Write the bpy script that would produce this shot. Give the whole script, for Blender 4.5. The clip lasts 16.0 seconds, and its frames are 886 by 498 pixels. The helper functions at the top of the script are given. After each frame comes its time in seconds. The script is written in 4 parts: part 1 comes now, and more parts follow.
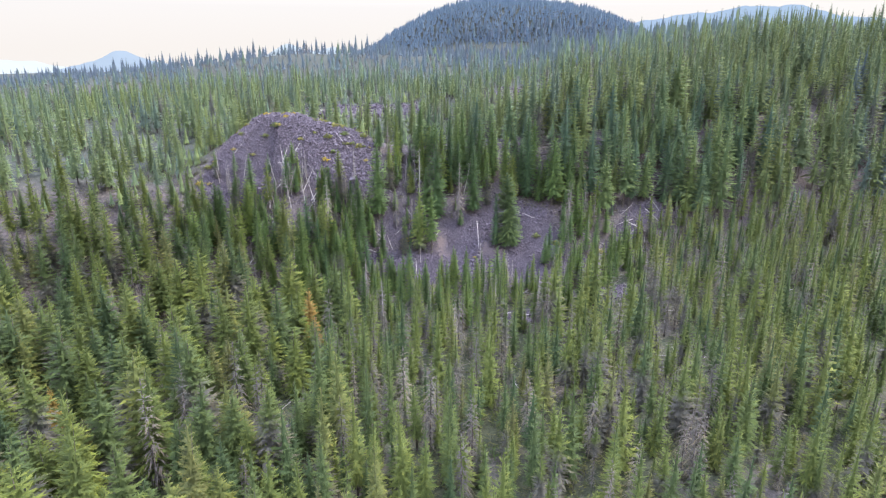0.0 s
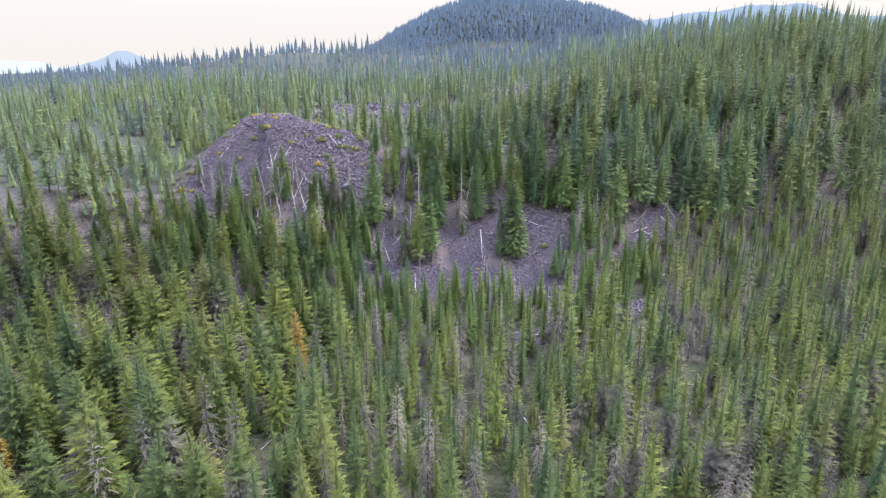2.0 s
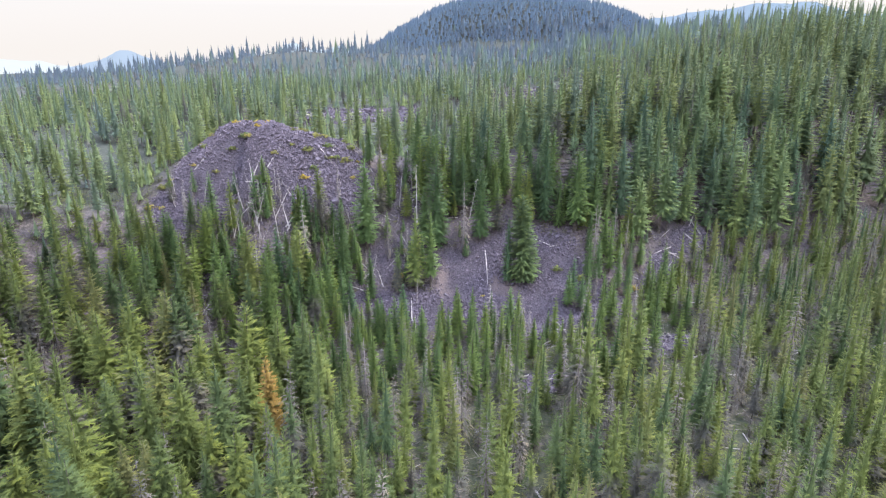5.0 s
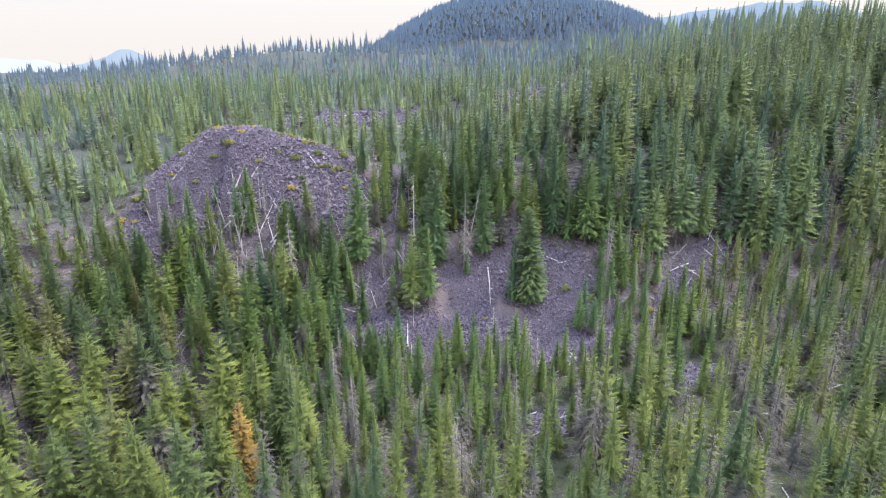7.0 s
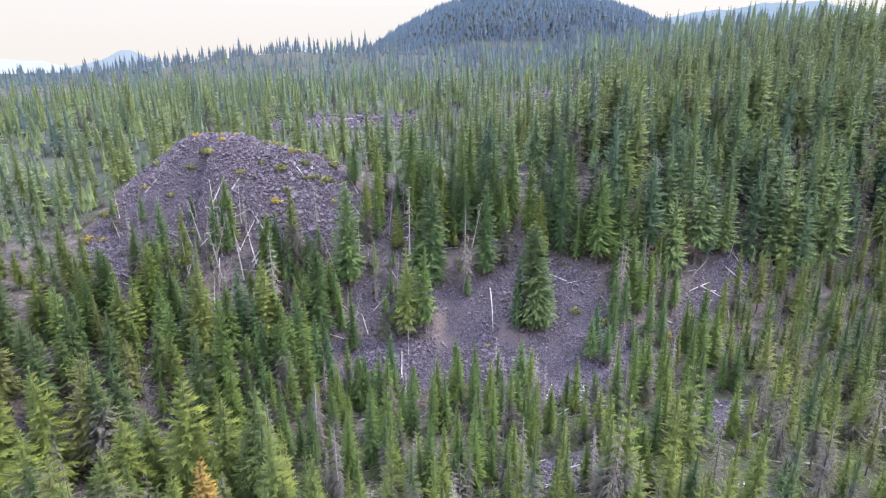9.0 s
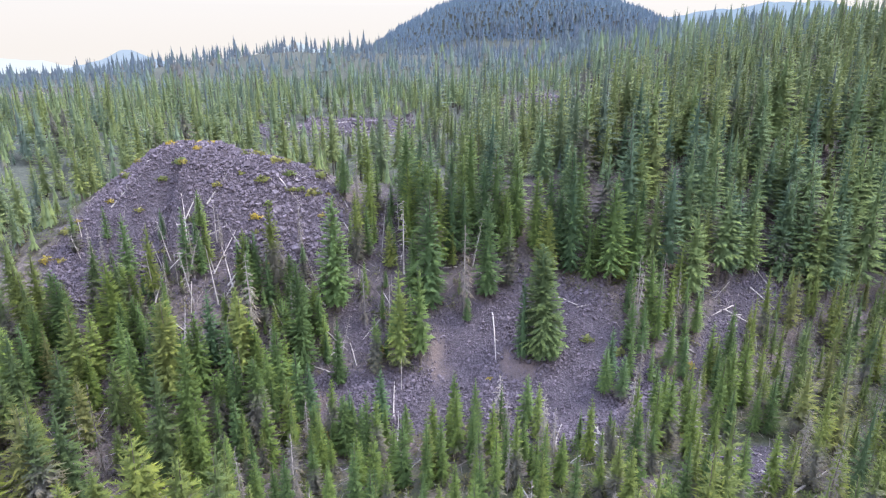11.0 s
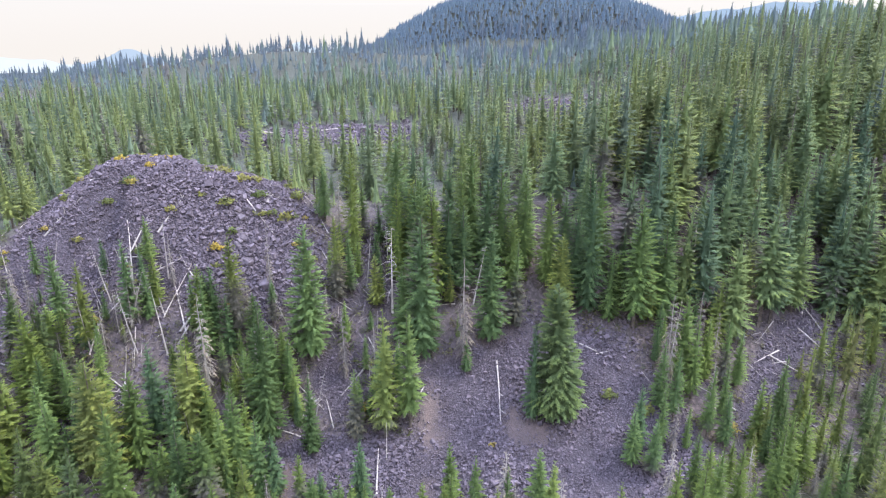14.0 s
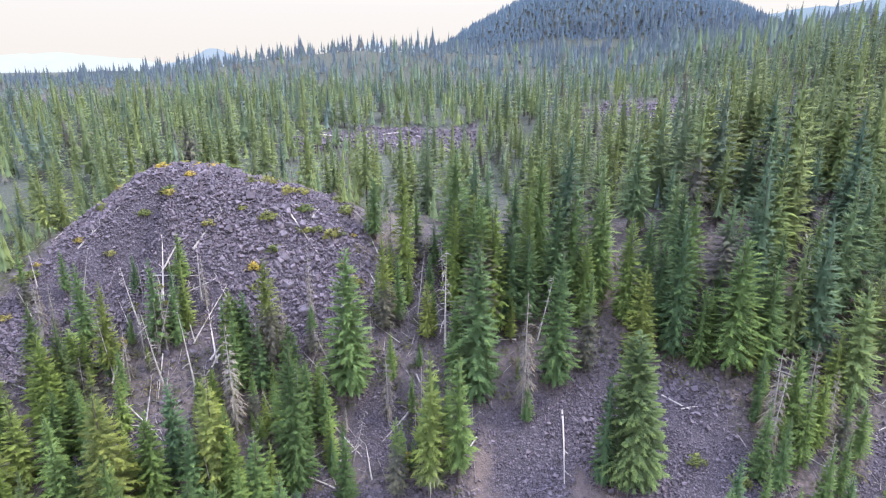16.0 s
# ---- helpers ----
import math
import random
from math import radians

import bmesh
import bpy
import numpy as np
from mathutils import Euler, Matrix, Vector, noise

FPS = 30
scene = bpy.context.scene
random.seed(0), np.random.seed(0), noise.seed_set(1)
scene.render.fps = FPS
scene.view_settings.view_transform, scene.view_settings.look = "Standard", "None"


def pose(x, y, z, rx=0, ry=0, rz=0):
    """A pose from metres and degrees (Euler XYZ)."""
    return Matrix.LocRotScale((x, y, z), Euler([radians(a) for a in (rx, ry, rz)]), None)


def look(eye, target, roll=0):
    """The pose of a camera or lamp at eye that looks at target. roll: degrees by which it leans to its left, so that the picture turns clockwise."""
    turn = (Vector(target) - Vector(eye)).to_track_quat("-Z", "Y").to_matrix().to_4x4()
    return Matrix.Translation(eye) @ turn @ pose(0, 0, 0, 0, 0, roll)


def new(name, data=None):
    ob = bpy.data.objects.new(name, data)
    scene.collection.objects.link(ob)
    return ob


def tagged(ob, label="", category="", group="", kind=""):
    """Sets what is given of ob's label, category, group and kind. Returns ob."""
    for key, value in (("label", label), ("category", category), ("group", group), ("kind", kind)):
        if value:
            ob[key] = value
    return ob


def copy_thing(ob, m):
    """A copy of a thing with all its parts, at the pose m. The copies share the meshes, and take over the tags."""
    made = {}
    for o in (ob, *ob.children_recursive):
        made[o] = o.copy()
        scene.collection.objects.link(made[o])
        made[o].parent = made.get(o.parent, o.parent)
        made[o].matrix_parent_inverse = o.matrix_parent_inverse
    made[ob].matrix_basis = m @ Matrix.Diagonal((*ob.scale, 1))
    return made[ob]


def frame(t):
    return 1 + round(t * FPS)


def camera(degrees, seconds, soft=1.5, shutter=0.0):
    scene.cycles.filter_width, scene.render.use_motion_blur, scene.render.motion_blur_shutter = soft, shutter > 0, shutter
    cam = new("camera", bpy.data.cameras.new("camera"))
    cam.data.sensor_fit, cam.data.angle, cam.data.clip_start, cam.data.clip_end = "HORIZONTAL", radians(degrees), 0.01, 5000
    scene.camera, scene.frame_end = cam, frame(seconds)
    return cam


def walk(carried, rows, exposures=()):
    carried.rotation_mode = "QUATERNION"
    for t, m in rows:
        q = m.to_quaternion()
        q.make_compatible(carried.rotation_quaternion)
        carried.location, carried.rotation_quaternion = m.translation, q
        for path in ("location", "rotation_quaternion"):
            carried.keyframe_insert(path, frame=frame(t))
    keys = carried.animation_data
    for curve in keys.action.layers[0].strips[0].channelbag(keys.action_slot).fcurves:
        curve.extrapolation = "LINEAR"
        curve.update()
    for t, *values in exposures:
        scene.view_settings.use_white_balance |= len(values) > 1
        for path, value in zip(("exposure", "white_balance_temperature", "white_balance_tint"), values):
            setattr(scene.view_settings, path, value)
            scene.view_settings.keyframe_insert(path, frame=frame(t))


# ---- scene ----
cam = camera(71.4, 16.0, soft=1.25)
EXPOSURE = 0.5
METRES, EYE, TILT, LEAN, TURN = 105.0, 60.0, -17.9, 0.0, 0.0
ROWS = [
    (0.0, 0.0, 0.0, 0.0, -0.0, 0.0, 0.0),
    (0.5, 0.0012, 0.0314, 0.0045, 0.07, -0.0, 0.01),
    (1.0, 0.0023, 0.0619, 0.0117, 0.12, -0.0, 0.02),
    (1.5, 0.0029, 0.092, 0.021, 0.17, -0.01, 0.01),
    (2.0, 0.0041, 0.1216, 0.0299, 0.24, -0.01, -0.01),
    (2.5, 0.0052, 0.1512, 0.0394, 0.31, 0.02, 0.0),
    (3.0, 0.0065, 0.1808, 0.049, 0.38, 0.0, 0.01),
    (3.5, 0.0074, 0.2105, 0.0585, 0.42, -0.02, 0.01),
    (4.0, 0.009, 0.2401, 0.0682, 0.48, -0.04, -0.01),
    (6.5, 0.0141, 0.3863, 0.1175, 0.7, -0.13, -0.14),
    (7.0, 0.0154, 0.4161, 0.1269, 0.73, -0.14, -0.16),
    (7.5, 0.0168, 0.4438, 0.1359, 0.77, -0.13, -0.18),
    (8.0, 0.0181, 0.4737, 0.1458, 0.82, -0.09, -0.2),
    (8.5, 0.0197, 0.5037, 0.1553, 0.86, -0.08, -0.2),
    (9.0, 0.0212, 0.5339, 0.1646, 0.9, -0.08, -0.19),
    (11.5, 0.0287, 0.6838, 0.2133, 1.1, -0.12, -0.25),
    (12.0, 0.0299, 0.7135, 0.2228, 1.12, -0.09, -0.27),
    (12.5, 0.0314, 0.7431, 0.2324, 1.16, -0.1, -0.3),
    (13.0, 0.0323, 0.7728, 0.2414, 1.18, -0.1, -0.32),
    (13.5, 0.0342, 0.8023, 0.2511, 1.23, -0.13, -0.35),
    (14.0, 0.0354, 0.8322, 0.2609, 1.32, -0.13, -0.41),
    (14.5, 0.0365, 0.8619, 0.2706, 1.4, -0.14, -0.45),
    (15.0, 0.0364, 0.8919, 0.2802, 2.85, -0.17, -0.97),
    (15.5, 0.0367, 0.9222, 0.2892, 5.26, -0.17, -1.73),
    (16.0, 0.0382, 0.9522, 0.3008, 7.51, -0.33, -2.43),
]
walk(cam, [(t, pose(0, 0, EYE, TILT, LEAN, TURN) @ pose(METRES * x, METRES * y, METRES * z, 90 + pitch, roll, yaw)) for t, x, y, z, yaw, pitch, roll in ROWS], exposures=[(0.0, EXPOSURE), (16.0, EXPOSURE)])


# ---- world and light ----
def build_world():
    world = bpy.data.worlds.new("overcast_sky")
    scene.world = world
    world.use_nodes = True
    nt = world.node_tree
    bg = nt.nodes["Background"]
    sky = nt.nodes.new("ShaderNodeTexSky")
    sky.sky_type = "NISHITA"
    sky.sun_disc = False
    sky.sun_elevation, sky.sun_rotation = radians(SUN_UP), radians(SUN_ROUND)
    sky.air_density, sky.dust_density, sky.ozone_density = 1.0, 3.0, 1.0
    # thin bright cloud spread over the whole sky
    cloud = nt.nodes.new("ShaderNodeMix")
    cloud.data_type = "RGBA"
    cloud.inputs[0].default_value = 0.86
    tint = nt.nodes.new("ShaderNodeMix")
    tint.data_type = "RGBA"
    tint.inputs[6].default_value = (*CLOUD, 1)
    tint.inputs[7].default_value = (*CLOUD_TOP, 1)
    nt.links.new(tint.outputs[2], cloud.inputs[7])
    nt.links.new(sky.outputs[0], cloud.inputs[6])
    # an overcast sky is about three times brighter overhead than at the horizon
    where = nt.nodes.new("ShaderNodeTexCoord")
    axes = nt.nodes.new("ShaderNodeSeparateXYZ")
    nt.links.new(where.outputs["Generated"], axes.inputs[0])
    up = nt.nodes.new("ShaderNodeMapRange")
    up.inputs[1].default_value, up.inputs[2].default_value = 0.06, 1.0
    up.inputs[3].default_value, up.inputs[4].default_value = 0.10, 0.10 * OVERHEAD
    nt.links.new(axes.outputs[2], up.inputs[0])
    nt.links.new(axes.outputs[2], tint.inputs[0])
    nt.links.new(cloud.outputs[2], bg.inputs[0])
    nt.links.new(up.outputs[0], bg.inputs[1])
    sun = bpy.data.lights.new("sun", "SUN")
    sun.energy, sun.angle, sun.color = SUN_POWER, radians(14), (1.0, 0.97, 0.93)
    ob = new("sun", sun)
    up, az = radians(SUN_UP), radians(SUN_ROUND)
    d = Vector((math.sin(az) * math.cos(up), math.cos(az) * math.cos(up), math.sin(up)))
    ob.matrix_world = look((0, 0, 400), Vector((0, 0, 400)) - d)


SUN_UP, SUN_ROUND, SUN_POWER, OVERHEAD = 56.0, 76.0, 3.0, 5.5
CLOUD = (7.75, 7.35, 7.1)
CLOUD_TOP = (5.85, 7.1, 11.1)
build_world()


# ---- materials ----
def mat_new(name, rough=0.9):
    m = bpy.data.materials.new(name)
    m.use_nodes = True
    b = m.node_tree.nodes["Principled BSDF"]
    b.inputs["Roughness"].default_value = rough
    b.inputs["Specular IOR Level"].default_value = 0.25
    return m, m.node_tree, b


def node(nt, kind, **vals):
    n = nt.nodes.new(kind)
    for k, v in vals.items():
        n.inputs[k].default_value = v
    return n


def ramp(nt, src, stops):
    r = nt.nodes.new("ShaderNodeValToRGB")
    while len(r.color_ramp.elements) < len(stops):
        r.color_ramp.elements.new(0.5)
    for e, (p, c) in zip(r.color_ramp.elements, stops):
        e.position, e.color = p, (*c, 1)
    nt.links.new(src, r.inputs[0])
    return r.outputs[0]


def mixed(nt, fac, a, b, blend="MIX"):
    m = nt.nodes.new("ShaderNodeMix")
    m.data_type, m.blend_type = "RGBA", blend
    for s, v in ((0, fac), (6, a), (7, b)):
        if isinstance(v, (int, float)):
            m.inputs[s].default_value = v
        elif isinstance(v, tuple):
            m.inputs[s].default_value = (*v, 1)
        else:
            nt.links.new(v, m.inputs[s])
    return m.outputs[2]


def noise_of(nt, scale, detail=4.0, rough=0.55, coord="Position"):
    if coord == "Position":
        src = nt.nodes.new("ShaderNodeNewGeometry").outputs["Position"]
    else:
        src = nt.nodes.new("ShaderNodeTexCoord").outputs[coord]
    n = node(nt, "ShaderNodeTexNoise", Scale=scale, Detail=detail, Roughness=rough)
    nt.links.new(src, n.inputs["Vector"])
    return n.outputs[0]


def needles(name, stops, per_tree, tip=(0.13, 0.16, 0.04), rough=0.5, bare=0.0, fresh=(1.3, 1.25, 0.95)):
    """Conifer foliage. Tone by tree, by spray and by fine grain, shade painted in towards the trunk, paler young growth
    at the ends of the boughs, some light through the sprays.
    """
    m, nt, b = mat_new(name, 0.75)
    if per_tree == "object":
        tone = nt.nodes.new("ShaderNodeObjectInfo").outputs["Random"]
    else:
        a = nt.nodes.new("ShaderNodeAttribute")
        a.attribute_name = "tone"
        tone = a.outputs["Fac"]
    col = ramp(nt, tone, stops)
    if bare:
        # lower twigs that died in the crowd, grey on some trees up to half their height
        up = nt.nodes.new("ShaderNodeAttribute")
        up.attribute_name = "rise"
        own = node(nt, "ShaderNodeMath")
        own.operation = "MULTIPLY"
        own.inputs[1].default_value = 7.31
        nt.links.new(tone, own.inputs[0])
        part_of = node(nt, "ShaderNodeMath")
        part_of.operation = "FRACT"
        nt.links.new(own.outputs[0], part_of.inputs[0])
        reach = node(nt, "ShaderNodeMapRange")
        reach.inputs[1].default_value, reach.inputs[2].default_value = 1 - bare, 1.0
        reach.inputs[3].default_value, reach.inputs[4].default_value = 0.0, 0.75
        nt.links.new(part_of.outputs[0], reach.inputs[0])
        under = node(nt, "ShaderNodeMath")
        under.operation = "SUBTRACT"
        nt.links.new(reach.outputs[0], under.inputs[0])
        nt.links.new(up.outputs["Fac"], under.inputs[1])
        blotch = node(nt, "ShaderNodeMath")
        blotch.operation = "MULTIPLY_ADD"
        nt.links.new(noise_of(nt, 0.8, 3.0, 0.6), blotch.inputs[0])
        blotch.inputs[1].default_value = 0.5
        nt.links.new(under.outputs[0], blotch.inputs[2])
        dry = ramp(nt, blotch.outputs[0], [(0.24, (0, 0, 0)), (0.42, (0.9, 0.9, 0.9))])
        col = mixed(nt, dry, col, (0.15, 0.135, 0.125))
    # inner sprays darkened as shade near the trunk, paler young growth at the ends
    age_shade = nt.nodes.new("ShaderNodeAttribute")
    age_shade.attribute_name = "outer"
    col = mixed(nt, 1.0, col, ramp(nt, age_shade.outputs["Fac"], [(0.25, (0.8, 0.84, 0.86)), (0.7, (1.0, 1.0, 1.0)), (1.0, fresh)]), "MULTIPLY")
    island = nt.nodes.new("ShaderNodeNewGeometry").outputs["Random Per Island"]
    col = mixed(nt, 1.0, col, ramp(nt, island, [(0.0, (1 - 0.3 * rough, 1 - 0.28 * rough, 1 - 0.25 * rough)), (0.6, (1.0, 1.0, 1.0)), (1.0, (1 + 0.3 * rough, 1 + 0.22 * rough, 1 + 0.05 * rough))]), "MULTIPLY")
    grain = noise_of(nt, 1.1, 3.0, 0.7)
    col = mixed(nt, 1.0, col, ramp(nt, grain, [(0.3, (1 - 0.35 * rough, 1 - 0.32 * rough, 1 - 0.3 * rough)), (0.7, (1 + 0.3 * rough, 1 + 0.25 * rough, 1 + 0.15 * rough))]), "MULTIPLY")
    nt.links.new(col, b.inputs["Base Color"])
    # needle sprays scatter light like a brush, not like flat leaves
    soft = nt.nodes.new("ShaderNodeAttribute")
    soft.attribute_name = "soft"
    turn = nt.nodes.new("ShaderNodeVectorTransform")
    turn.vector_type, turn.convert_from, turn.convert_to = "NORMAL", "OBJECT", "WORLD"
    nt.links.new(soft.outputs["Vector"], turn.inputs[0])
    geo = nt.nodes.new("ShaderNodeNewGeometry")
    fluff = nt.nodes.new("ShaderNodeMix")
    fluff.data_type = "VECTOR"
    fluff.inputs[0].default_value = 0.8
    nt.links.new(geo.outputs["Normal"], fluff.inputs[4])
    nt.links.new(turn.outputs[0], fluff.inputs[5])
    unit = nt.nodes.new("ShaderNodeVectorMath")
    unit.operation = "NORMALIZE"
    nt.links.new(fluff.outputs[1], unit.inputs[0])
    nt.links.new(unit.outputs[0], b.inputs["Normal"])
    tr = nt.nodes.new("ShaderNodeBsdfTranslucent")
    nt.links.new(mixed(nt, 0.35, col, tip), tr.inputs["Color"])
    mx = nt.nodes.new("ShaderNodeMixShader")
    mx.inputs[0].default_value = 0.3
    nt.links.new(b.outputs[0], mx.inputs[1])
    nt.links.new(tr.outputs[0], mx.inputs[2])
    nt.links.new(mx.outputs[0], nt.nodes["Material Output"].inputs[0])
    return m


def plain(name, dark, light, scale, rough=0.9, bump=0.0, rnd="island", spread=0.3):
    m, nt, b = mat_new(name, rough)
    n = noise_of(nt, scale, 5.0, 0.65)
    col = ramp(nt, n, [(0.3, dark), (0.72, light)])
    if rnd == "island":
        r = nt.nodes.new("ShaderNodeNewGeometry").outputs["Random Per Island"]
    else:
        r = nt.nodes.new("ShaderNodeObjectInfo").outputs["Random"]
    col = mixed(nt, 1.0, col, ramp(nt, r, [(0.0, (1 - spread, 1 - spread, 1 - 0.95 * spread)), (1.0, (1 + spread, 1 + 0.9 * spread, 1 + 0.85 * spread))]), "MULTIPLY")
    nt.links.new(col, b.inputs["Base Color"])
    if bump:
        bp = node(nt, "ShaderNodeBump", Strength=bump, Distance=0.1)
        nt.links.new(n, bp.inputs["Height"])
        nt.links.new(bp.outputs[0], b.inputs["Normal"])
    return m


VALLEY = [(0.0, (0.075, 0.117, 0.05)), (0.45, (0.132, 0.168, 0.047)), (0.85, (0.172, 0.205, 0.047)), (1.0, (0.185, 0.185, 0.072))]
NEAR_VALLEY = [(0.0, (0.078, 0.13, 0.046)), (0.45, (0.112, 0.17, 0.046)), (0.85, (0.15, 0.205, 0.046)), (1.0, (0.172, 0.2, 0.056))]
# extra blue against NEAR_SLOPE stands in for haze
SLOPE = [(0.0, (0.1, 0.162, 0.105)), (0.5, (0.155, 0.228, 0.112)), (0.85, (0.205, 0.272, 0.1)), (1.0, (0.23, 0.272, 0.1))]
# green near by, blue-grey far off: distance haze painted into the needle colour
HAZED = [(0.0, (0.115, 0.142, 0.178)), (0.3, (0.122, 0.155, 0.182)), (0.5, (0.14, 0.185, 0.17)), (0.75, (0.172, 0.226, 0.11)), (1.0, (0.22, 0.26, 0.088))]
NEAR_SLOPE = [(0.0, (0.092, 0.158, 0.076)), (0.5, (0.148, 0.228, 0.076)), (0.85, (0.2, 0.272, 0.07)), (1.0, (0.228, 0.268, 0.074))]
# the butte's blue is distance haze put into the needle colour
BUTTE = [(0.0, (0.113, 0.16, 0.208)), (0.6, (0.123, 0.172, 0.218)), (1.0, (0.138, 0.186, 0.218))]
M_VALLEY = needles("needles_valley", VALLEY, "tree", (0.13, 0.16, 0.05), 0.6, 0.5)
M_SLOPE = needles("needles_slope", SLOPE, "tree", (0.12, 0.17, 0.12), 0.4, 0.3)
M_HAZED = needles("needles_hazed", HAZED, "tree", (0.13, 0.18, 0.13), 0.3, 0.2)
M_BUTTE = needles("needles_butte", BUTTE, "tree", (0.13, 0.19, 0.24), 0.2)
M_VALLEY_ONE = needles("needles_valley_single", NEAR_VALLEY, "object", bare=0.45)
M_SLOPE_ONE = needles("needles_slope_single", NEAR_SLOPE, "object", bare=0.25)
M_LONE = needles("needles_lone_fir", [(0.0, (0.13, 0.19, 0.08)), (1.0, (0.14, 0.2, 0.085))], "object", (0.12, 0.17, 0.07), 0.55)
M_ORANGE = needles("needles_orange", [(0.0, (0.28, 0.17, 0.05)), (1.0, (0.33, 0.22, 0.055))], "object", (0.32, 0.2, 0.06))
M_PALE = needles("needles_pale", [(0.0, (0.15, 0.17, 0.05)), (1.0, (0.18, 0.19, 0.06))], "object")
M_GREY = needles("twigs_grey", [(0.0, (0.12, 0.106, 0.098)), (0.6, (0.175, 0.155, 0.138)), (1.0, (0.25, 0.212, 0.175))], "tree", (0.2, 0.17, 0.14))
M_GREY_ONE = needles("twigs_grey_single", [(0.0, (0.17, 0.15, 0.14)), (1.0, (0.34, 0.30, 0.26))], "object", (0.2, 0.17, 0.14))
M_BARK = plain("bark", (0.055, 0.045, 0.038), (0.17, 0.145, 0.125), 3.0, 0.9, 0.4)
M_DEADWOOD = plain("dead_wood", (0.22, 0.195, 0.175), (0.5, 0.455, 0.42), 2.5, 0.85, 0.3, "object")
M_STICK = plain("fallen_branches", (0.15, 0.13, 0.12), (0.36, 0.32, 0.29), 2.5, 0.9)
M_ROCK = plain("lava_rock", (0.064, 0.053, 0.063), (0.165, 0.138, 0.16), 1.3, 0.93, 0.6, spread=0.22)
M_ROCK_ONE = plain("lava_rock_single", (0.064, 0.054, 0.062), (0.165, 0.14, 0.158), 1.3, 0.93, 0.6, "object")
M_BUSH = needles("bush_leaves", [(0.0, (0.10, 0.14, 0.05)), (0.5, (0.2, 0.2, 0.07)), (0.8, (0.34, 0.27, 0.07)), (1.0, (0.4, 0.3, 0.06))], "object", (0.25, 0.2, 0.05))
M_UNDER = needles("undergrowth_leaves", [(0.0, (0.06, 0.085, 0.025)), (0.6, (0.11, 0.125, 0.035)), (1.0, (0.16, 0.13, 0.06))], "tree")


def ground_material():
    m, nt, b = mat_new("ground_soil", 0.95)
    big = noise_of(nt, 0.09, 4.0, 0.6)
    fine = noise_of(nt, 1.6, 6.0, 0.7)
    duff = ramp(nt, fine, [(0.3, (0.045, 0.036, 0.035)), (0.5, (0.105, 0.083, 0.08)), (0.7, (0.23, 0.18, 0.165))])
    grass = ramp(nt, fine, [(0.3, (0.026, 0.034, 0.018)), (0.7, (0.09, 0.088, 0.048))])
    ag = nt.nodes.new("ShaderNodeAttribute")
    ag.attribute_name = "grassy"
    patch = mixed(nt, ag.outputs["Fac"], (0.0, 0.0, 0.0), ramp(nt, big, [(0.3, (0, 0, 0)), (0.5, (1, 1, 1))]))
    soil = mixed(nt, patch, duff, grass)
    rock = ramp(nt, noise_of(nt, 2.4, 8.0, 0.8), [(0.3, (0.042, 0.035, 0.041)), (0.7, (0.13, 0.109, 0.126))])
    # small broken stone that fills the gaps between the blocks
    grit = node(nt, "ShaderNodeTexVoronoi", Scale=3.4, Randomness=1.0)
    grit.feature = "DISTANCE_TO_EDGE"
    nt.links.new(nt.nodes.new("ShaderNodeNewGeometry").outputs["Position"], grit.inputs["Vector"])
    # rock colour darkened along cell edges as shade between the stones
    cleft_shade = ramp(nt, grit.outputs["Distance"], [(0.0, (0.25, 0.25, 0.27)), (0.16, (1.0, 1.0, 1.0))])
    rock = mixed(nt, 1.0, rock, cleft_shade, "MULTIPLY")
    at = nt.nodes.new("ShaderNodeAttribute")
    at.attribute_name = "stony"
    col = mixed(nt, at.outputs["Fac"], soil, rock)
    ad = nt.nodes.new("ShaderNodeAttribute")
    ad.attribute_name = "earthy"
    earth = ramp(nt, fine, [(0.3, (0.1, 0.076, 0.066)), (0.7, (0.21, 0.152, 0.125))])
    col = mixed(nt, ad.outputs["Fac"], col, earth)
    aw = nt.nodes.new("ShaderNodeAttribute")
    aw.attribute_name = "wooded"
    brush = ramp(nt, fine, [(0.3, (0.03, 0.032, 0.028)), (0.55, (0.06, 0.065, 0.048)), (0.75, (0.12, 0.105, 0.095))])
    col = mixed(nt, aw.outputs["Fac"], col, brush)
    nt.links.new(col, b.inputs["Base Color"])
    bp = node(nt, "ShaderNodeBump", Strength=0.7, Distance=0.25)
    rough = node(nt, "ShaderNodeMath")
    rough.operation = "MULTIPLY_ADD"
    nt.links.new(grit.outputs["Distance"], rough.inputs[0])
    nt.links.new(at.outputs["Fac"], rough.inputs[1])
    nt.links.new(fine, rough.inputs[2])
    nt.links.new(rough.outputs[0], bp.inputs["Height"])
    nt.links.new(bp.outputs[0], b.inputs["Normal"])
    return m


M_GROUND = ground_material()


# ---- terrain ----
def lattice(ix, iy, seed):
    h = np.sin(ix * 127.1 + iy * 311.7 + seed * 74.7) * 43758.5453
    return h - np.floor(h)


def value_noise(x, y, seed=0):
    ix, iy = np.floor(x), np.floor(y)
    fx, fy = x - ix, y - iy
    fx, fy = fx * fx * (3 - 2 * fx), fy * fy * (3 - 2 * fy)
    a, b = lattice(ix, iy, seed), lattice(ix + 1, iy, seed)
    c, d = lattice(ix, iy + 1, seed), lattice(ix + 1, iy + 1, seed)
    return (a + (b - a) * fx) * (1 - fy) + (c + (d - c) * fx) * fy


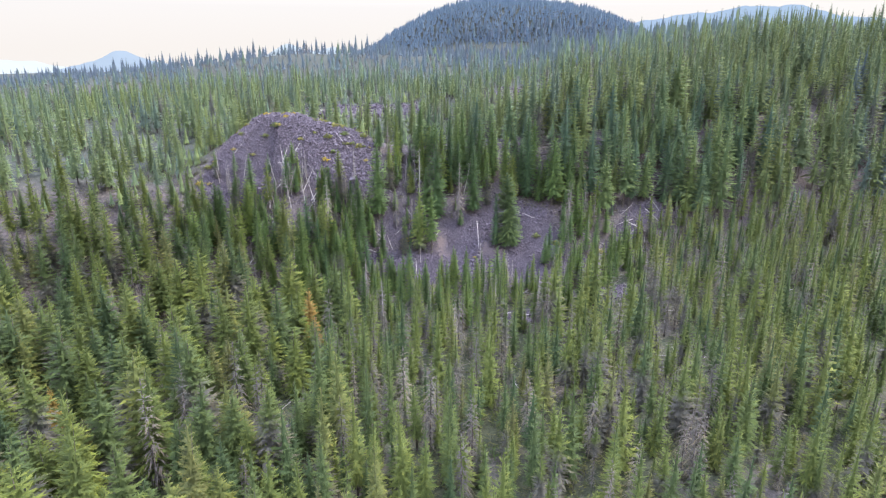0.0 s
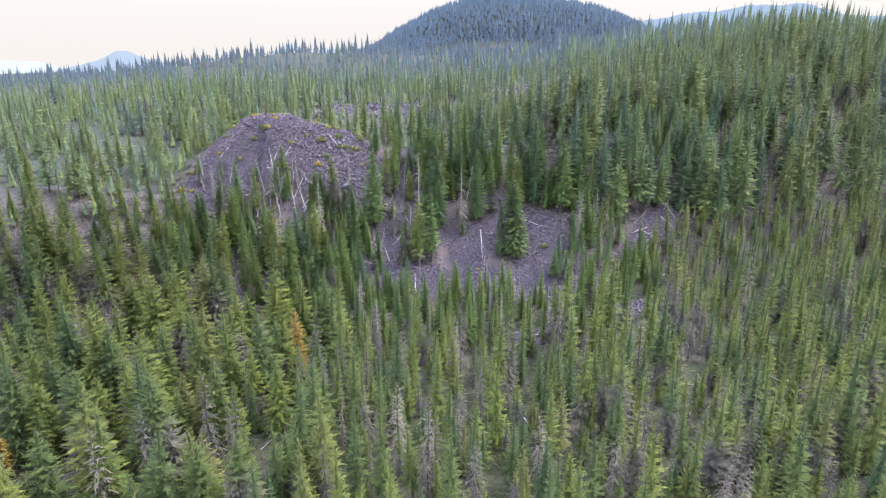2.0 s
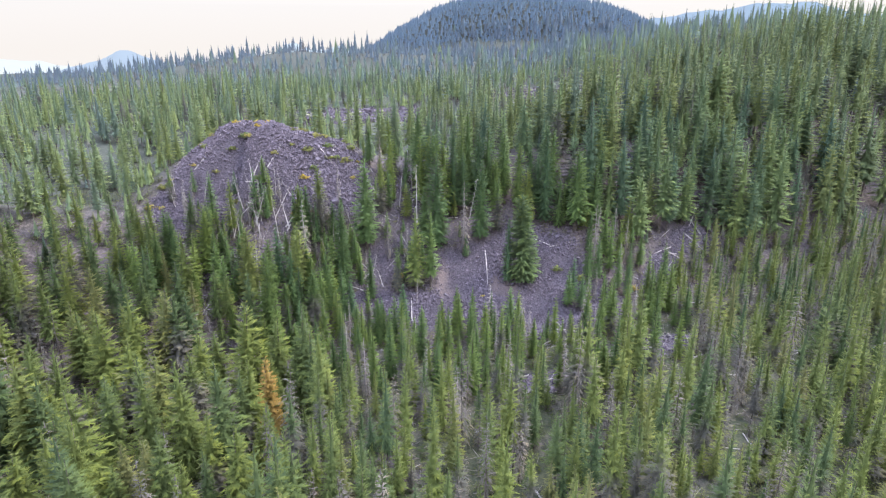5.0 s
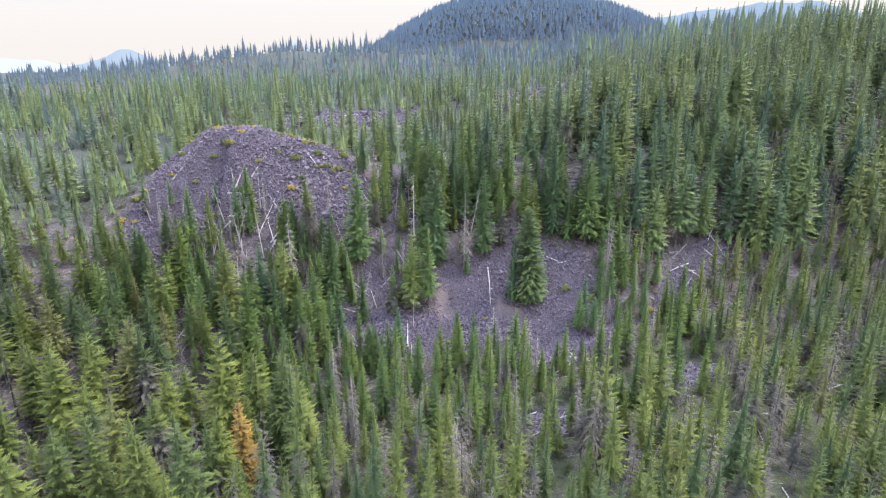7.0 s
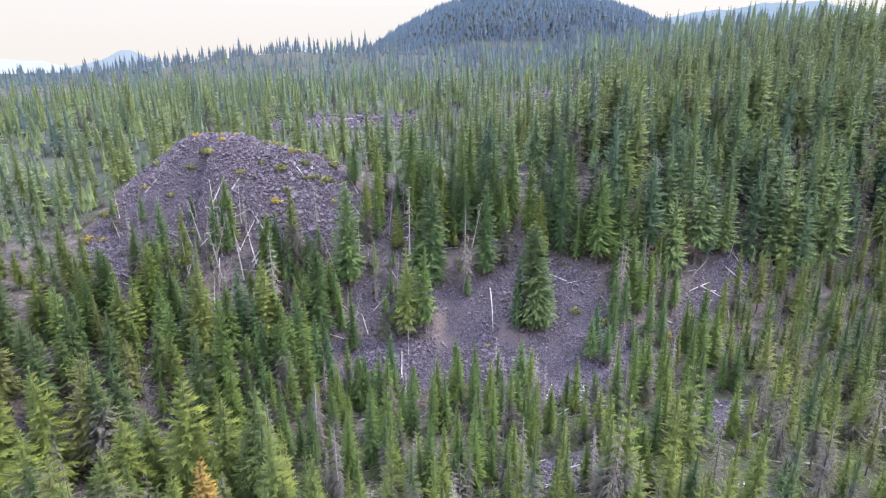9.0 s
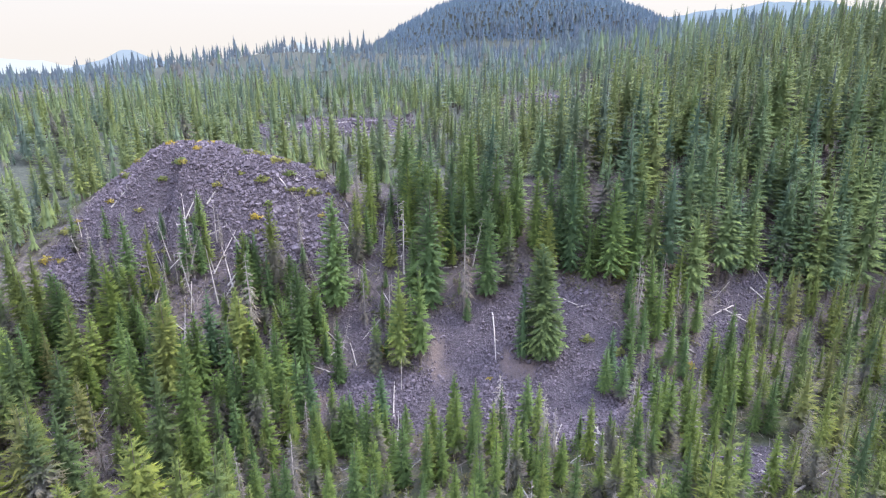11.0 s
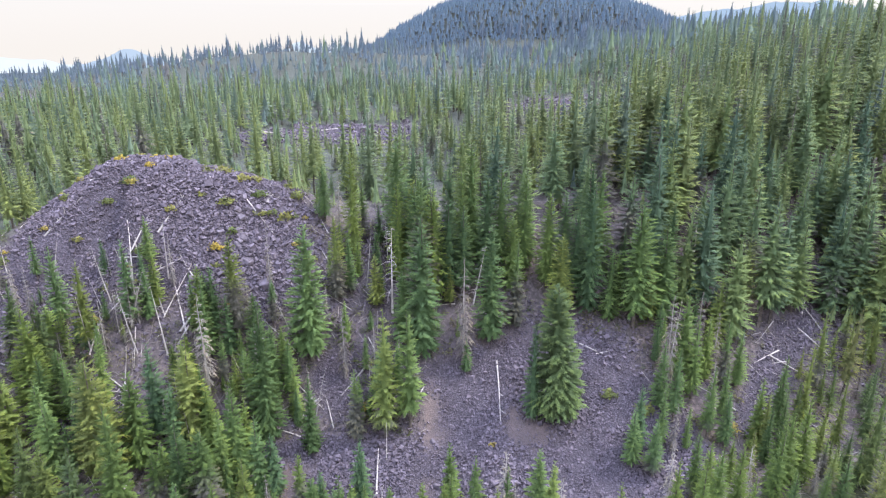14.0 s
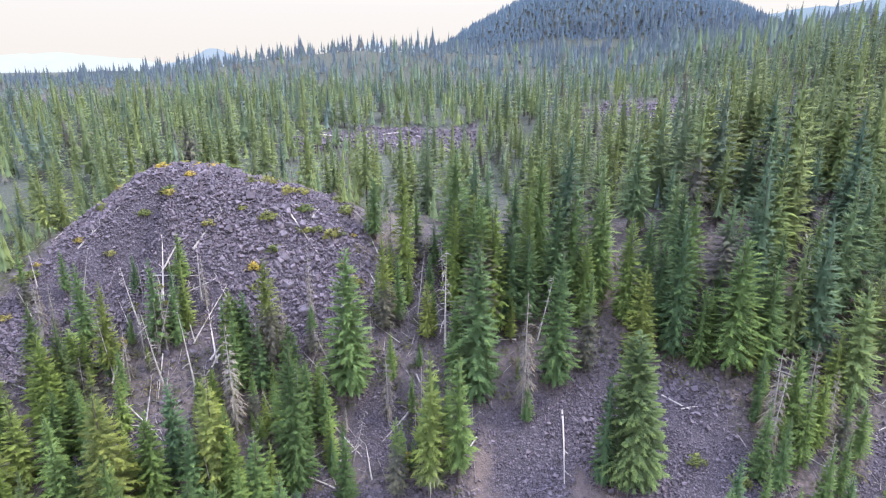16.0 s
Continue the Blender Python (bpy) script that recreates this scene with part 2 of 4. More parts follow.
def fbm(x, y, scale, seed=0, octaves=3):
    total, amp, norm = 0.0, 1.0, 0.0
    for k in range(octaves):
        total = total + amp * value_noise(x / scale * 2**k, y / scale * 2**k, seed + k)
        norm += amp
        amp *= 0.5
    return total / norm


def smooth(a, b, v):
    t = np.clip((v - a) / (b - a), 0, 1)
    return t * t * (3 - 2 * t)


def hump(x, y, cx, cy, rx, ry):
    return np.exp(-0.5 * (((x - cx) / rx) ** 2 + ((y - cy) / ry) ** 2))


FOOT_X = np.array([-700.0, -300, -140, -95, -62, -40, -12, 25, 62, 100, 160, 300, 700])
FOOT_Y = np.array([-200.0, -40, 76, 106, 130, 148, 161, 165, 178, 194, 208, 228, 300])


def foot(x):
    """The line where the old lava flow's front meets the valley floor."""
    return sum(np.interp(x + d, FOOT_X, FOOT_Y) for d in (-14, -9, -4.5, 0, 4.5, 9, 14)) / 7


def terrain(x, y):
    x, y = np.asarray(x, float), np.asarray(y, float)
    z = -2.5 + 0.035 * np.clip(x - 15, 0, 200) + 2.2 * (fbm(x, y, 34, 3) - 0.5)
    s = (y - foot(x)) * np.where(x < -50, 0.75, 0.95)
    front = smooth(-4, 52, s) * 0.5 + np.clip(s / 46, 0, 1) * 0.5
    z = z + 30 * front + 8 * smooth(40, 190, s) * smooth(-260, -60, x)
    z = z + 10.5 * hump(x, y, -56.5, 201, 8, 14) + 3.0 * hump(x, y, -68, 188, 9, 10) + 6.5 * hump(x, y, -36, 198, 13, 13) + 2.6 * hump(x, y, -44.5, 199, 6.5, 11) - 6.0 * hump(x, y, -86, 196, 13, 20) + 3.2 * hump(x, y, -31, 203, 10, 11) + 3.0 * hump(x, y, -75, 199, 7, 9)
    z = z + 25 * hump(x, y, 205, 430, 105, 115)
    z = z + 16 * hump(x, y, -170, 545, 130, 70) + 9.5 * hump(x, y, -30, 545, 120, 60)
    across = np.abs(x - 84 - 0.06 * (y - 700)) / 160
    z = z + 78 * np.exp(-across ** 3.2) * np.exp(-np.abs((y - 770) / 95) ** 2.6) * (1 - 0.13 * smooth(-60, 200, x))
    z = z + (5.5 * (fbm(x, y, 42, 11) - 0.5) + 1.6 * (fbm(x, y, 9, 17) - 0.5)) * (0.35 + 0.65 * smooth(10, 60, s)) + 0.7 * (fbm(x, y, 3.2, 19, 2) - 0.5)
    far = np.hypot(x, y - 200)
    return z - 110 * smooth(850, 2600, far)


def oval(x, y, cx, cy, rx, ry, turn=0.0):
    c, q = math.cos(radians(turn)), math.sin(radians(turn))
    return 1.0 - np.hypot(((x - cx) * c + (y - cy) * q) / rx, (-(x - cx) * q + (y - cy) * c) / ry)


def in_mound(x, y):
    """Open talus on the mound: above 0 inside."""
    e = np.maximum(oval(x, y, -42, 192, 24, 14.5, 4), oval(x, y, -60, 181, 14, 10, 55))
    return e + 0.4 * (fbm(x, y, 14, 23) - 0.5)


def in_clearing(x, y):
    e = np.maximum(oval(x, y, 19.5, 174, 22, 17), oval(x, y, -9, 166, 17, 5.5))
    e = np.maximum(e, oval(x, y, -15, 177, 4, 5))
    return e + 0.35 * (fbm(x, y, 10, 29) - 0.5)


def in_gap(x, y):
    """Small stony openings farther off."""
    e = np.maximum(oval(x, y, -38, 288, 30, 17), oval(x, y, 44, 318, 30, 18))
    e = np.maximum(e, oval(x, y, 59, 188, 17, 3.4, 48))
    e = np.maximum(e, oval(x, y, -265, 430, 70, 30))
    e = np.maximum(e, oval(x, y, -46, 165, 8, 4.5))
    e = np.maximum(e, np.maximum(oval(x, y, 20, 137, 7, 4), oval(x, y, 45, 150, 9, 4, 20)))
    e = np.maximum(e, oval(x, y, 54, 222, 3.5, 11))
    return e + 0.6 * (fbm(x, y, 12, 31) - 0.5)


def earth(x, y):
    """Bare brown soil and duff between the stones of the open slope."""
    e = 0.75 * hump(x, y, -0.5, 174, 2.6, 7.5) + 0.65 * hump(x, y, 18, 173.8, 5.0, 2.0) + 0.6 * hump(x, y, -24, 165, 9, 3) + 0.5 * hump(x, y, 9, 187, 9, 2.8) + 0.4 * hump(x, y, 13.5, 178, 1.6, 5)
    return smooth(0.25, 0.85, e + 1.1 * (fbm(x, y, 4, 43) - 0.5) * smooth(0.0, 0.3, e))


# ---- end of terrain ----


def place_z(x, y):
    return float(terrain(x, y))


def mesh_of(name, verts, tris, mats, mat_ids=None, attrs=None, shade=False):
    """One mesh out of arrays of corners and triangles."""
    me = bpy.data.meshes.new(name)
    n, f = len(verts), len(tris)
    me.vertices.add(n)
    me.vertices.foreach_set("co", np.asarray(verts, np.float32).ravel())
    me.loops.add(3 * f)
    me.loops.foreach_set("vertex_index", np.asarray(tris, np.int32).ravel())
    me.polygons.add(f)
    me.polygons.foreach_set("loop_start", np.arange(0, 3 * f, 3, dtype=np.int32))
    for m in mats:
        me.materials.append(m)
    if mat_ids is not None:
        me.polygons.foreach_set("material_index", np.asarray(mat_ids, np.int32))
    me.update(calc_edges=True)
    for key, values in (attrs or {}).items():
        values = np.asarray(values, np.float32)
        if values.ndim == 2:
            me.attributes.new(key, "FLOAT_VECTOR", "POINT").data.foreach_set("vector", values.ravel())
        else:
            me.attributes.new(key, "FLOAT", "POINT").data.foreach_set("value", values)
    me.polygons.foreach_set("use_smooth", np.full(f, shade))
    return me


# ---- ground ----
def spaced(fine_from, fine_to, step, reach, growth=1.09):
    mid = np.arange(fine_from, fine_to + step / 2, step)
    up, d, v = [], step, mid[-1]
    while v < reach:
        d *= growth
        v += d
        up.append(v)
    down, d, v = [], step, mid[0]
    while v > -reach:
        d *= growth
        v -= d
        down.append(v)
    return np.concatenate([down[::-1], mid, up])


def build_ground():
    xs, ys = spaced(-115, 115, 2.2, 4700), spaced(75, 250, 2.2, 4700)
    gx, gy = np.meshgrid(xs, ys)
    gz = terrain(gx, gy)
    nx, ny = len(xs), len(ys)
    i = (np.arange(ny - 1)[:, None] * nx + np.arange(nx - 1)[None, :]).ravel()
    tris = np.concatenate([np.stack([i, i + 1, i + nx + 1], 1), np.stack([i, i + nx + 1, i + nx], 1)])
    x, y = gx.ravel(), gy.ravel()
    stony = smooth(-0.1, 0.15, np.maximum(np.maximum(in_mound(x, y), in_clearing(x, y)), in_gap(x, y)))
    s = y - foot(x)
    stony = np.maximum(stony, 0.5 * smooth(0, 12, s) * (1 - smooth(45, 70, s)) * smooth(-70, -45, x) * smooth(0.45, 0.6, fbm(x, y, 13, 41)))
    earthy = earth(x, y) * (0.3 + 0.65 * fbm(x, y, 3, 47))
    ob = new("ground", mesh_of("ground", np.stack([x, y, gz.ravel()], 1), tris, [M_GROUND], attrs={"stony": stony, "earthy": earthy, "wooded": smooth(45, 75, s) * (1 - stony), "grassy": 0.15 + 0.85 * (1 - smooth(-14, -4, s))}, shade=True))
    tagged(ob, "rolling forest floor of brown duff, moss and lava rubble", "ground", kind="structure")


build_ground()


# ---- far mountains ----
def haze_mountain(name, colour, cx, cy, half, peak_z, base_z, bumps, seed, label):
    """A far range: a long body with a broken crest, its haze colour a painted glow."""
    m = bpy.data.materials.new(name)
    m.use_nodes = True
    nt = m.node_tree
    b = nt.nodes["Principled BSDF"]
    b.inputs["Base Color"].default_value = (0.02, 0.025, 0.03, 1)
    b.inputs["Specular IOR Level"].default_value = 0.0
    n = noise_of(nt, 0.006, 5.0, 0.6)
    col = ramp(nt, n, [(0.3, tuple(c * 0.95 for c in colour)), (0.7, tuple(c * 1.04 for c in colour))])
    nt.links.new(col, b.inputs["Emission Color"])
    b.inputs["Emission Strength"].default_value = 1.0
    u = np.linspace(-1, 1, 121)
    v = np.linspace(-1, 1, 9)
    gu, gv = np.meshgrid(u, v)
    crest = sum(h * np.exp(-0.5 * ((u - c) / w) ** 2) for c, w, h in bumps)
    crest = crest * (1 + 0.12 * (fbm(u * 30, u * 0 + seed, 2.5, seed, 4) - 0.5)) + 0.02 * (fbm(u * 200, u * 0 + seed, 2.0, seed) - 0.5)
    z = base_z + (peak_z - base_z) * crest[None, :] * (1 - np.abs(gv) ** 1.3)
    away = Vector((cx, cy, 0)).normalized()
    x = cx + gu * half * away.y + gv * half * 0.35 * away.x
    y = cy - gu * half * away.x + gv * half * 0.35 * away.y
    nu = len(u)
    i = (np.arange(len(v) - 1)[:, None] * nu + np.arange(nu - 1)[None, :]).ravel()
    tris = np.concatenate([np.stack([i, i + 1, i + nu + 1], 1), np.stack([i, i + nu + 1, i + nu], 1)])
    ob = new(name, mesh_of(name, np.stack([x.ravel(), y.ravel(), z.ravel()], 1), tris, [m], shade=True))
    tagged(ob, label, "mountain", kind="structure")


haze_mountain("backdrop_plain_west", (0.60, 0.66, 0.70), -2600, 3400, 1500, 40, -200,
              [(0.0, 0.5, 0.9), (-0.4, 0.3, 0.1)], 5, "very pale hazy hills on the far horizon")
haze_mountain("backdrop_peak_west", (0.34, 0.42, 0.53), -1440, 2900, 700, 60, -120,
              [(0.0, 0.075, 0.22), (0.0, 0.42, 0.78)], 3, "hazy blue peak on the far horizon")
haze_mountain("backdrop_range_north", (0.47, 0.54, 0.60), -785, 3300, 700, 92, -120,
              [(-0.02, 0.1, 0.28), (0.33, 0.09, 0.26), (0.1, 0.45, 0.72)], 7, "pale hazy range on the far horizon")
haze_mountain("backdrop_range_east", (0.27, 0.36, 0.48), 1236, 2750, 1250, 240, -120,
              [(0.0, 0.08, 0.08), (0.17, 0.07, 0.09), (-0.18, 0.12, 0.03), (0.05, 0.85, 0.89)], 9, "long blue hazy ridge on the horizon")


# ---- conifers ----
def tube(path, radii, sides):
    """Corners and triangles of a tapering tube along a path that rises or lies."""
    path = np.asarray(path, float)
    k = len(path)
    d = np.gradient(path, axis=0)
    d /= np.linalg.norm(d, axis=1, keepdims=True)
    ref = np.where(np.abs(d[:, 2:3]) > 0.8, np.array([[1.0, 0, 0]]), np.array([[0, 0, 1.0]]))
    a = np.cross(d, ref)
    a /= np.linalg.norm(a, axis=1, keepdims=True)
    b = np.cross(d, a)
    ang = np.arange(sides) / sides * 2 * np.pi
    v = path[:, None] + np.asarray(radii)[:, None, None] * (np.cos(ang)[None, :, None] * a[:, None] + np.sin(ang)[None, :, None] * b[:, None])
    tris = []
    for j in range(k - 1):
        for q in range(sides):
            p0, p1 = j * sides + q, j * sides + (q + 1) % sides
            tris += [(p0, p1, p1 + sides), (p0, p1 + sides, p0 + sides)]
    return v.reshape(-1, 3), np.array(tris)


def joined(pieces):
    vs, ts, n = [], [], 0
    for v, t in pieces:
        vs.append(v)
        ts.append(np.asarray(t) + n)
        n += len(v)
    return np.concatenate(vs), np.concatenate(ts)


def trunk_of(h, r, rng, sides=7, rings=6):
    u = np.linspace(0, 1, rings)
    bend = rng.normal(0, 0.012 * h, 2)
    path = np.stack([bend[0] * u * u, bend[1] * u * u, u * h * 0.985 - 0.6 * (u == 0)], 1)
    return tube(path, r * (1 - 0.93 * u) * (1 + 0.35 * (u == 0)), sides)


def skirts(h, r, base, tiers, points, rng, power=0.75, steep=1.8, jag=0.3):
    """Stacked steep skirts of foliage with a saw-toothed hem."""
    pieces = []
    lean = rng.uniform(0, 6.28)
    for i in range(tiers):
        u = max(0.0, (i + rng.uniform(-0.2, 0.2)) / tiers)
        z = base + (h - base) * u ** 0.97
        rad = r * (1 - u) ** power + 0.003 * h
        tall = (h - base) / tiers * steep
        n = 2 * points
        ang = np.arange(n) / n * 6.283 + rng.uniform(0, 6.28) + rng.uniform(-0.12, 0.12, n)
        even = np.arange(n) % 2 == 0
        far = np.where(even, 1.0, 1.0 - jag) * rad * rng.uniform(0.78, 1.18, n) * (1 + 0.12 * np.cos(ang - lean))
        low = z + np.where(even, -0.12, 0.10) * tall * rng.uniform(0.3, 1.7, n)
        ring = np.stack([np.cos(ang) * far, np.sin(ang) * far, low], 1)
        top = np.array([[rng.uniform(-0.03, 0.03) * rad, rng.uniform(-0.03, 0.03) * rad, min(z + tall * 0.8, h * 1.01)]])
        k = np.arange(n)
        pieces.append((np.concatenate([top, ring]), np.stack([0 * k, 1 + k, 1 + (k + 1) % n], 1)))
    return joined(pieces)


def crown_of(h, r, base, branches, per, size, rng, power=0.8, droop=0.2, core=0.42, tiers=8, broad=0.17):
    """A crown of whorled boughs round a ragged inner cone, each bough a flat herringbone of needle sprays."""
    q = (np.arange(branches) + rng.uniform(0, 1, branches)) / branches
    u = 1 - (1 - q) ** 0.62
    whorls = max(8, round((h - base) / 0.85))
    u = np.clip(0.35 * u + 0.65 * (np.floor(u * whorls) + 0.5) / whorls, 0, 0.985)
    az = np.arange(branches) * 2.39996 + rng.uniform(-0.5, 0.5, branches)
    lean = rng.uniform(0, 6.28)
    ragged = np.where(rng.random(branches) < 0.16, rng.uniform(1.0, 1.18, branches), rng.uniform(0.62, 1.05, branches))
    length = r * (1 - u) ** power * (0.5 + 0.5 * np.minimum(1, u / 0.14)) * ragged * (1 + 0.14 * np.cos(az - lean)) + 0.06 + 0.008 * h
    z0 = base + (h - base) * u + rng.uniform(-0.008, 0.008, branches) * h
    rise = 0.05 + 0.62 * u * rng.uniform(0.6, 1.3, branches)
    sag = droop * rng.uniform(0.6, 1.4, branches) * (1.1 - 0.7 * u)
    az, length, z0, rise, sag = (k[:, None] for k in (az, length, z0, rise, sag))
    j = np.arange(per)[None, :]
    last = np.broadcast_to(j == per - 1, (branches, per))
    f = np.where(last, 0.92, 0.2 + 0.75 * ((j + rng.uniform(0, 1, (branches, per))) / per) ** 0.8)
    side = np.where(j % 2 == 0, 1.0, -1.0) * np.ones((branches, 1))
    a2 = az + np.where(last, 0, side * rng.uniform(0.45, 1.05, f.shape)) + rng.normal(0, 0.12, f.shape)
    tl = np.where(last, 0.3 * length, length * 0.62 * (1.12 - f))
    tl = np.clip(tl, 0.35 * size, 1.35 * size) * rng.uniform(0.75, 1.25, f.shape)
    c = np.stack([np.cos(az) * length * f, np.sin(az) * length * f, z0 + length * (rise * f - sag * f * f)], 2).reshape(-1, 3)
    n = len(c)
    a2, tl = a2.ravel(), tl.ravel()[:, None]
    slope = (rise - 2 * sag * f).ravel() + np.where(last.ravel(), 0.12, -0.08) + rng.normal(0, 0.22, n)
    d = np.stack([np.cos(a2), np.sin(a2), slope], 1)
    e = np.stack([-np.sin(a2), np.cos(a2), rng.normal(0, 0.4, n)], 1)
    v = np.stack([c + d * tl, c - d * tl * 0.2 + e * tl * broad, c - d * tl * 0.2 - e * tl * broad], 1).reshape(-1, 3)
    v[:, 2] = np.minimum(v[:, 2], h * 0.99)
    pieces = [(v, np.arange(3 * n).reshape(-1, 3))]
    if core:
        pieces.append(skirts(h * 0.95, r * core, base + 0.03 * h, tiers, 6, rng, power + 0.25, 1.9, 0.35))
    pieces.append((np.array([(0.07, 0, h * 0.94), (-0.05, 0.07, h * 0.94), (-0.05, -0.07, h * 0.94), (0, 0, h * 1.01)]), [(0, 1, 3), (1, 2, 3), (2, 0, 3)]))
    return joined(pieces)


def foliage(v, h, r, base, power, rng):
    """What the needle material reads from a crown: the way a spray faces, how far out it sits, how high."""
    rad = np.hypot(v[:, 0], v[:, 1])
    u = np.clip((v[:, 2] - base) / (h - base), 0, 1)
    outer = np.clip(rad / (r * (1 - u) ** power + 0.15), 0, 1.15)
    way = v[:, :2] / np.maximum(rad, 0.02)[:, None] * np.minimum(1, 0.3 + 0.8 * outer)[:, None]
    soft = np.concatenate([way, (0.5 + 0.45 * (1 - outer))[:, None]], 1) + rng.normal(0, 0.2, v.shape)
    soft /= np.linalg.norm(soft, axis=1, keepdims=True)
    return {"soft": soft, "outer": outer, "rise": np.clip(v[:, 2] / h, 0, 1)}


def bare_branch(h, r, z, rng, droop=0.5, thick=0.035):
    a = rng.uniform(0, 6.283)
    ln = r * (1 - 0.7 * z / h) * rng.uniform(0.4, 1.15)
    ca, sa = math.cos(a), math.sin(a)
    f = np.array([0.0, 0.5, 1.0])
    sw = rng.uniform(-0.25, 0.25)
    path = np.stack([ln * f * ca - sw * f * f * sa * ln, ln * f * sa + sw * f * f * ca * ln, z + ln * (0.15 * f - droop * f * f)], 1)
    return tube(path, [thick, thick * 0.7, thick * 0.25], 4)


def part(name, verts, tris, material, parent, label="", shade=False, attrs=None):
    ob = new(name, mesh_of(name, verts, tris, [material], shade=shade, attrs=attrs))
    ob.parent = parent
    if label:
        tagged(ob, label)
    return ob


def crown_part(name, h, r, base, branches, per, size, rng, power, needle, root, label="", **more):
    v, t = crown_of(h, r, base, branches, per, size, rng, power, **more)
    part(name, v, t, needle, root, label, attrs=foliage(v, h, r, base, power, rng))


# prototypes: (kind of crown) -> list of things, first use placed, later ones copied
class Stock:
    """Trees of one look: the first call of each variant builds it, later calls copy it."""

    def __init__(self, name, make, count, label, group, category):
        self.name, self.make, self.count = name, make, count
        self.label, self.group, self.category = label, group, category
        self.made = {}
        self.heights = {}

    def put(self, x, y, h, turn, lean=0.0, lean_to=0.0, variant=None, label="", sink=0.15, wide=1.0):
        v = int(abs(x * 7.3 + y * 3.1)) % self.count if variant is None else variant
        m = Matrix.Translation((x, y, place_z(x, y) - sink)) @ pose(0, 0, 0, 0, 0, lean_to) @ pose(0, 0, 0, 0, lean, 0) @ pose(0, 0, 0, 0, 0, turn)
        if v not in self.made:
            root = new(self.name)
            self.heights[v] = self.make(root, v)
            tagged(root, self.label, self.category, self.group)
            self.made[v] = root
            ob = root
            ob.matrix_basis = m @ Matrix.Diagonal((wide * h / self.heights[v], wide * h / self.heights[v], h / self.heights[v], 1))
        else:
            ob = copy_thing(self.made[v], m)
            ob.matrix_basis = m @ Matrix.Diagonal((wide * h / self.heights[v], wide * h / self.heights[v], h / self.heights[v], 1))
        if label:
            tagged(ob, label)
        return ob


def make_slender(needle):
    def make(root, v):
        rng = np.random.default_rng(100 + v)
        h = 14.0
        part("trunk", *trunk_of(h, 0.17, rng), M_BARK, root, shade=True)
        crown_part("crown", h, 1.75 + 0.2 * (v % 3), (0.3, 1.2, 2.0, 0.7)[v % 4], 190, 15, 0.36, rng, 0.7, needle, root, broad=0.2)
        return h
    return make


def make_full(needle):
    def make(root, v):
        rng = np.random.default_rng(200 + v)
        h = 22.0
        part("trunk", *trunk_of(h, 0.32, rng), M_BARK, root, shade=True)
        crown_part("crown", h, 3.5 + 0.35 * (v % 3), (0.6, 1.6, 2.8, 1.0)[v % 4], 300, 22, 0.4, rng, 0.66, needle, root, broad=0.2, core=0.5, tiers=11)
        return h
    return make


def make_lone(root, v):
    rng = np.random.default_rng(260 + v)
    h = 22.0
    part("trunk", *trunk_of(h, 0.36, rng), M_BARK, root, shade=True)
    crown_part("crown", h, 4.8, 0.4, 640, 40, 0.36, rng, 0.5, M_LONE, root, broad=0.2, core=0.6, tiers=12)
    return h


def make_dead(root, v):
    rng = np.random.default_rng(300 + v)
    h = 11.0
    part("trunk", *trunk_of(h, 0.14, rng), M_DEADWOOD, root, shade=True)
    crown_part("dead_foliage", h, 1.0, 1.2, 130, 7, 0.3, rng, 0.5, M_GREY_ONE, root, "grey lichen-hung twigs", droop=0.9, core=0.0)
    return h


def make_snag(root, v):
    rng = np.random.default_rng(400 + v)
    h = 10.0
    part("trunk", *trunk_of(h, 0.12, rng), M_DEADWOOD, root, shade=True)
    for z in np.linspace(2.0, h * 0.95, (22, 7, 30)[v % 3]):
        part("branch", *bare_branch(h, (1.9, 1.2, 2.4)[v % 3], z, rng, 0.6), M_DEADWOOD, root)
    return h


SLENDER = Stock("conifer_tree", make_slender(M_VALLEY_ONE), 5, "slender yellow-green fir on the valley floor", "valley firs", "tree")
FULL = Stock("conifer_tree", make_full(M_SLOPE_ONE), 5, "tall dark green fir on the rocky slope", "slope firs", "tree")
WEST = Stock("conifer_tree", make_full(M_VALLEY_ONE), 4, "broad yellow-green fir at the foot of the mound", "slope firs", "tree")
LONE = Stock("conifer_tree", make_lone, 1, "big lone fir standing on the open talus", "slope firs", "tree")
YOUNG = Stock("conifer_tree", make_slender(M_SLOPE_ONE), 4, "narrow dark green fir on the rocky slope", "slope firs", "tree")
DEAD = Stock("dead_tree", make_dead, 3, "grey dead conifer with drooping bare twigs", "dead trees", "dead tree")
SNAG = Stock("snag", make_snag, 3, "bleached bare dead trunk with broken branches", "snags", "dead tree")
ORANGE = Stock("conifer_tree", make_slender(M_ORANGE), 2, "slender conifer with orange dying needles", "valley firs", "tree")
PALE = Stock("conifer_tree", make_slender(M_PALE), 2, "tall pale green fir among darker ones", "valley firs", "tree")


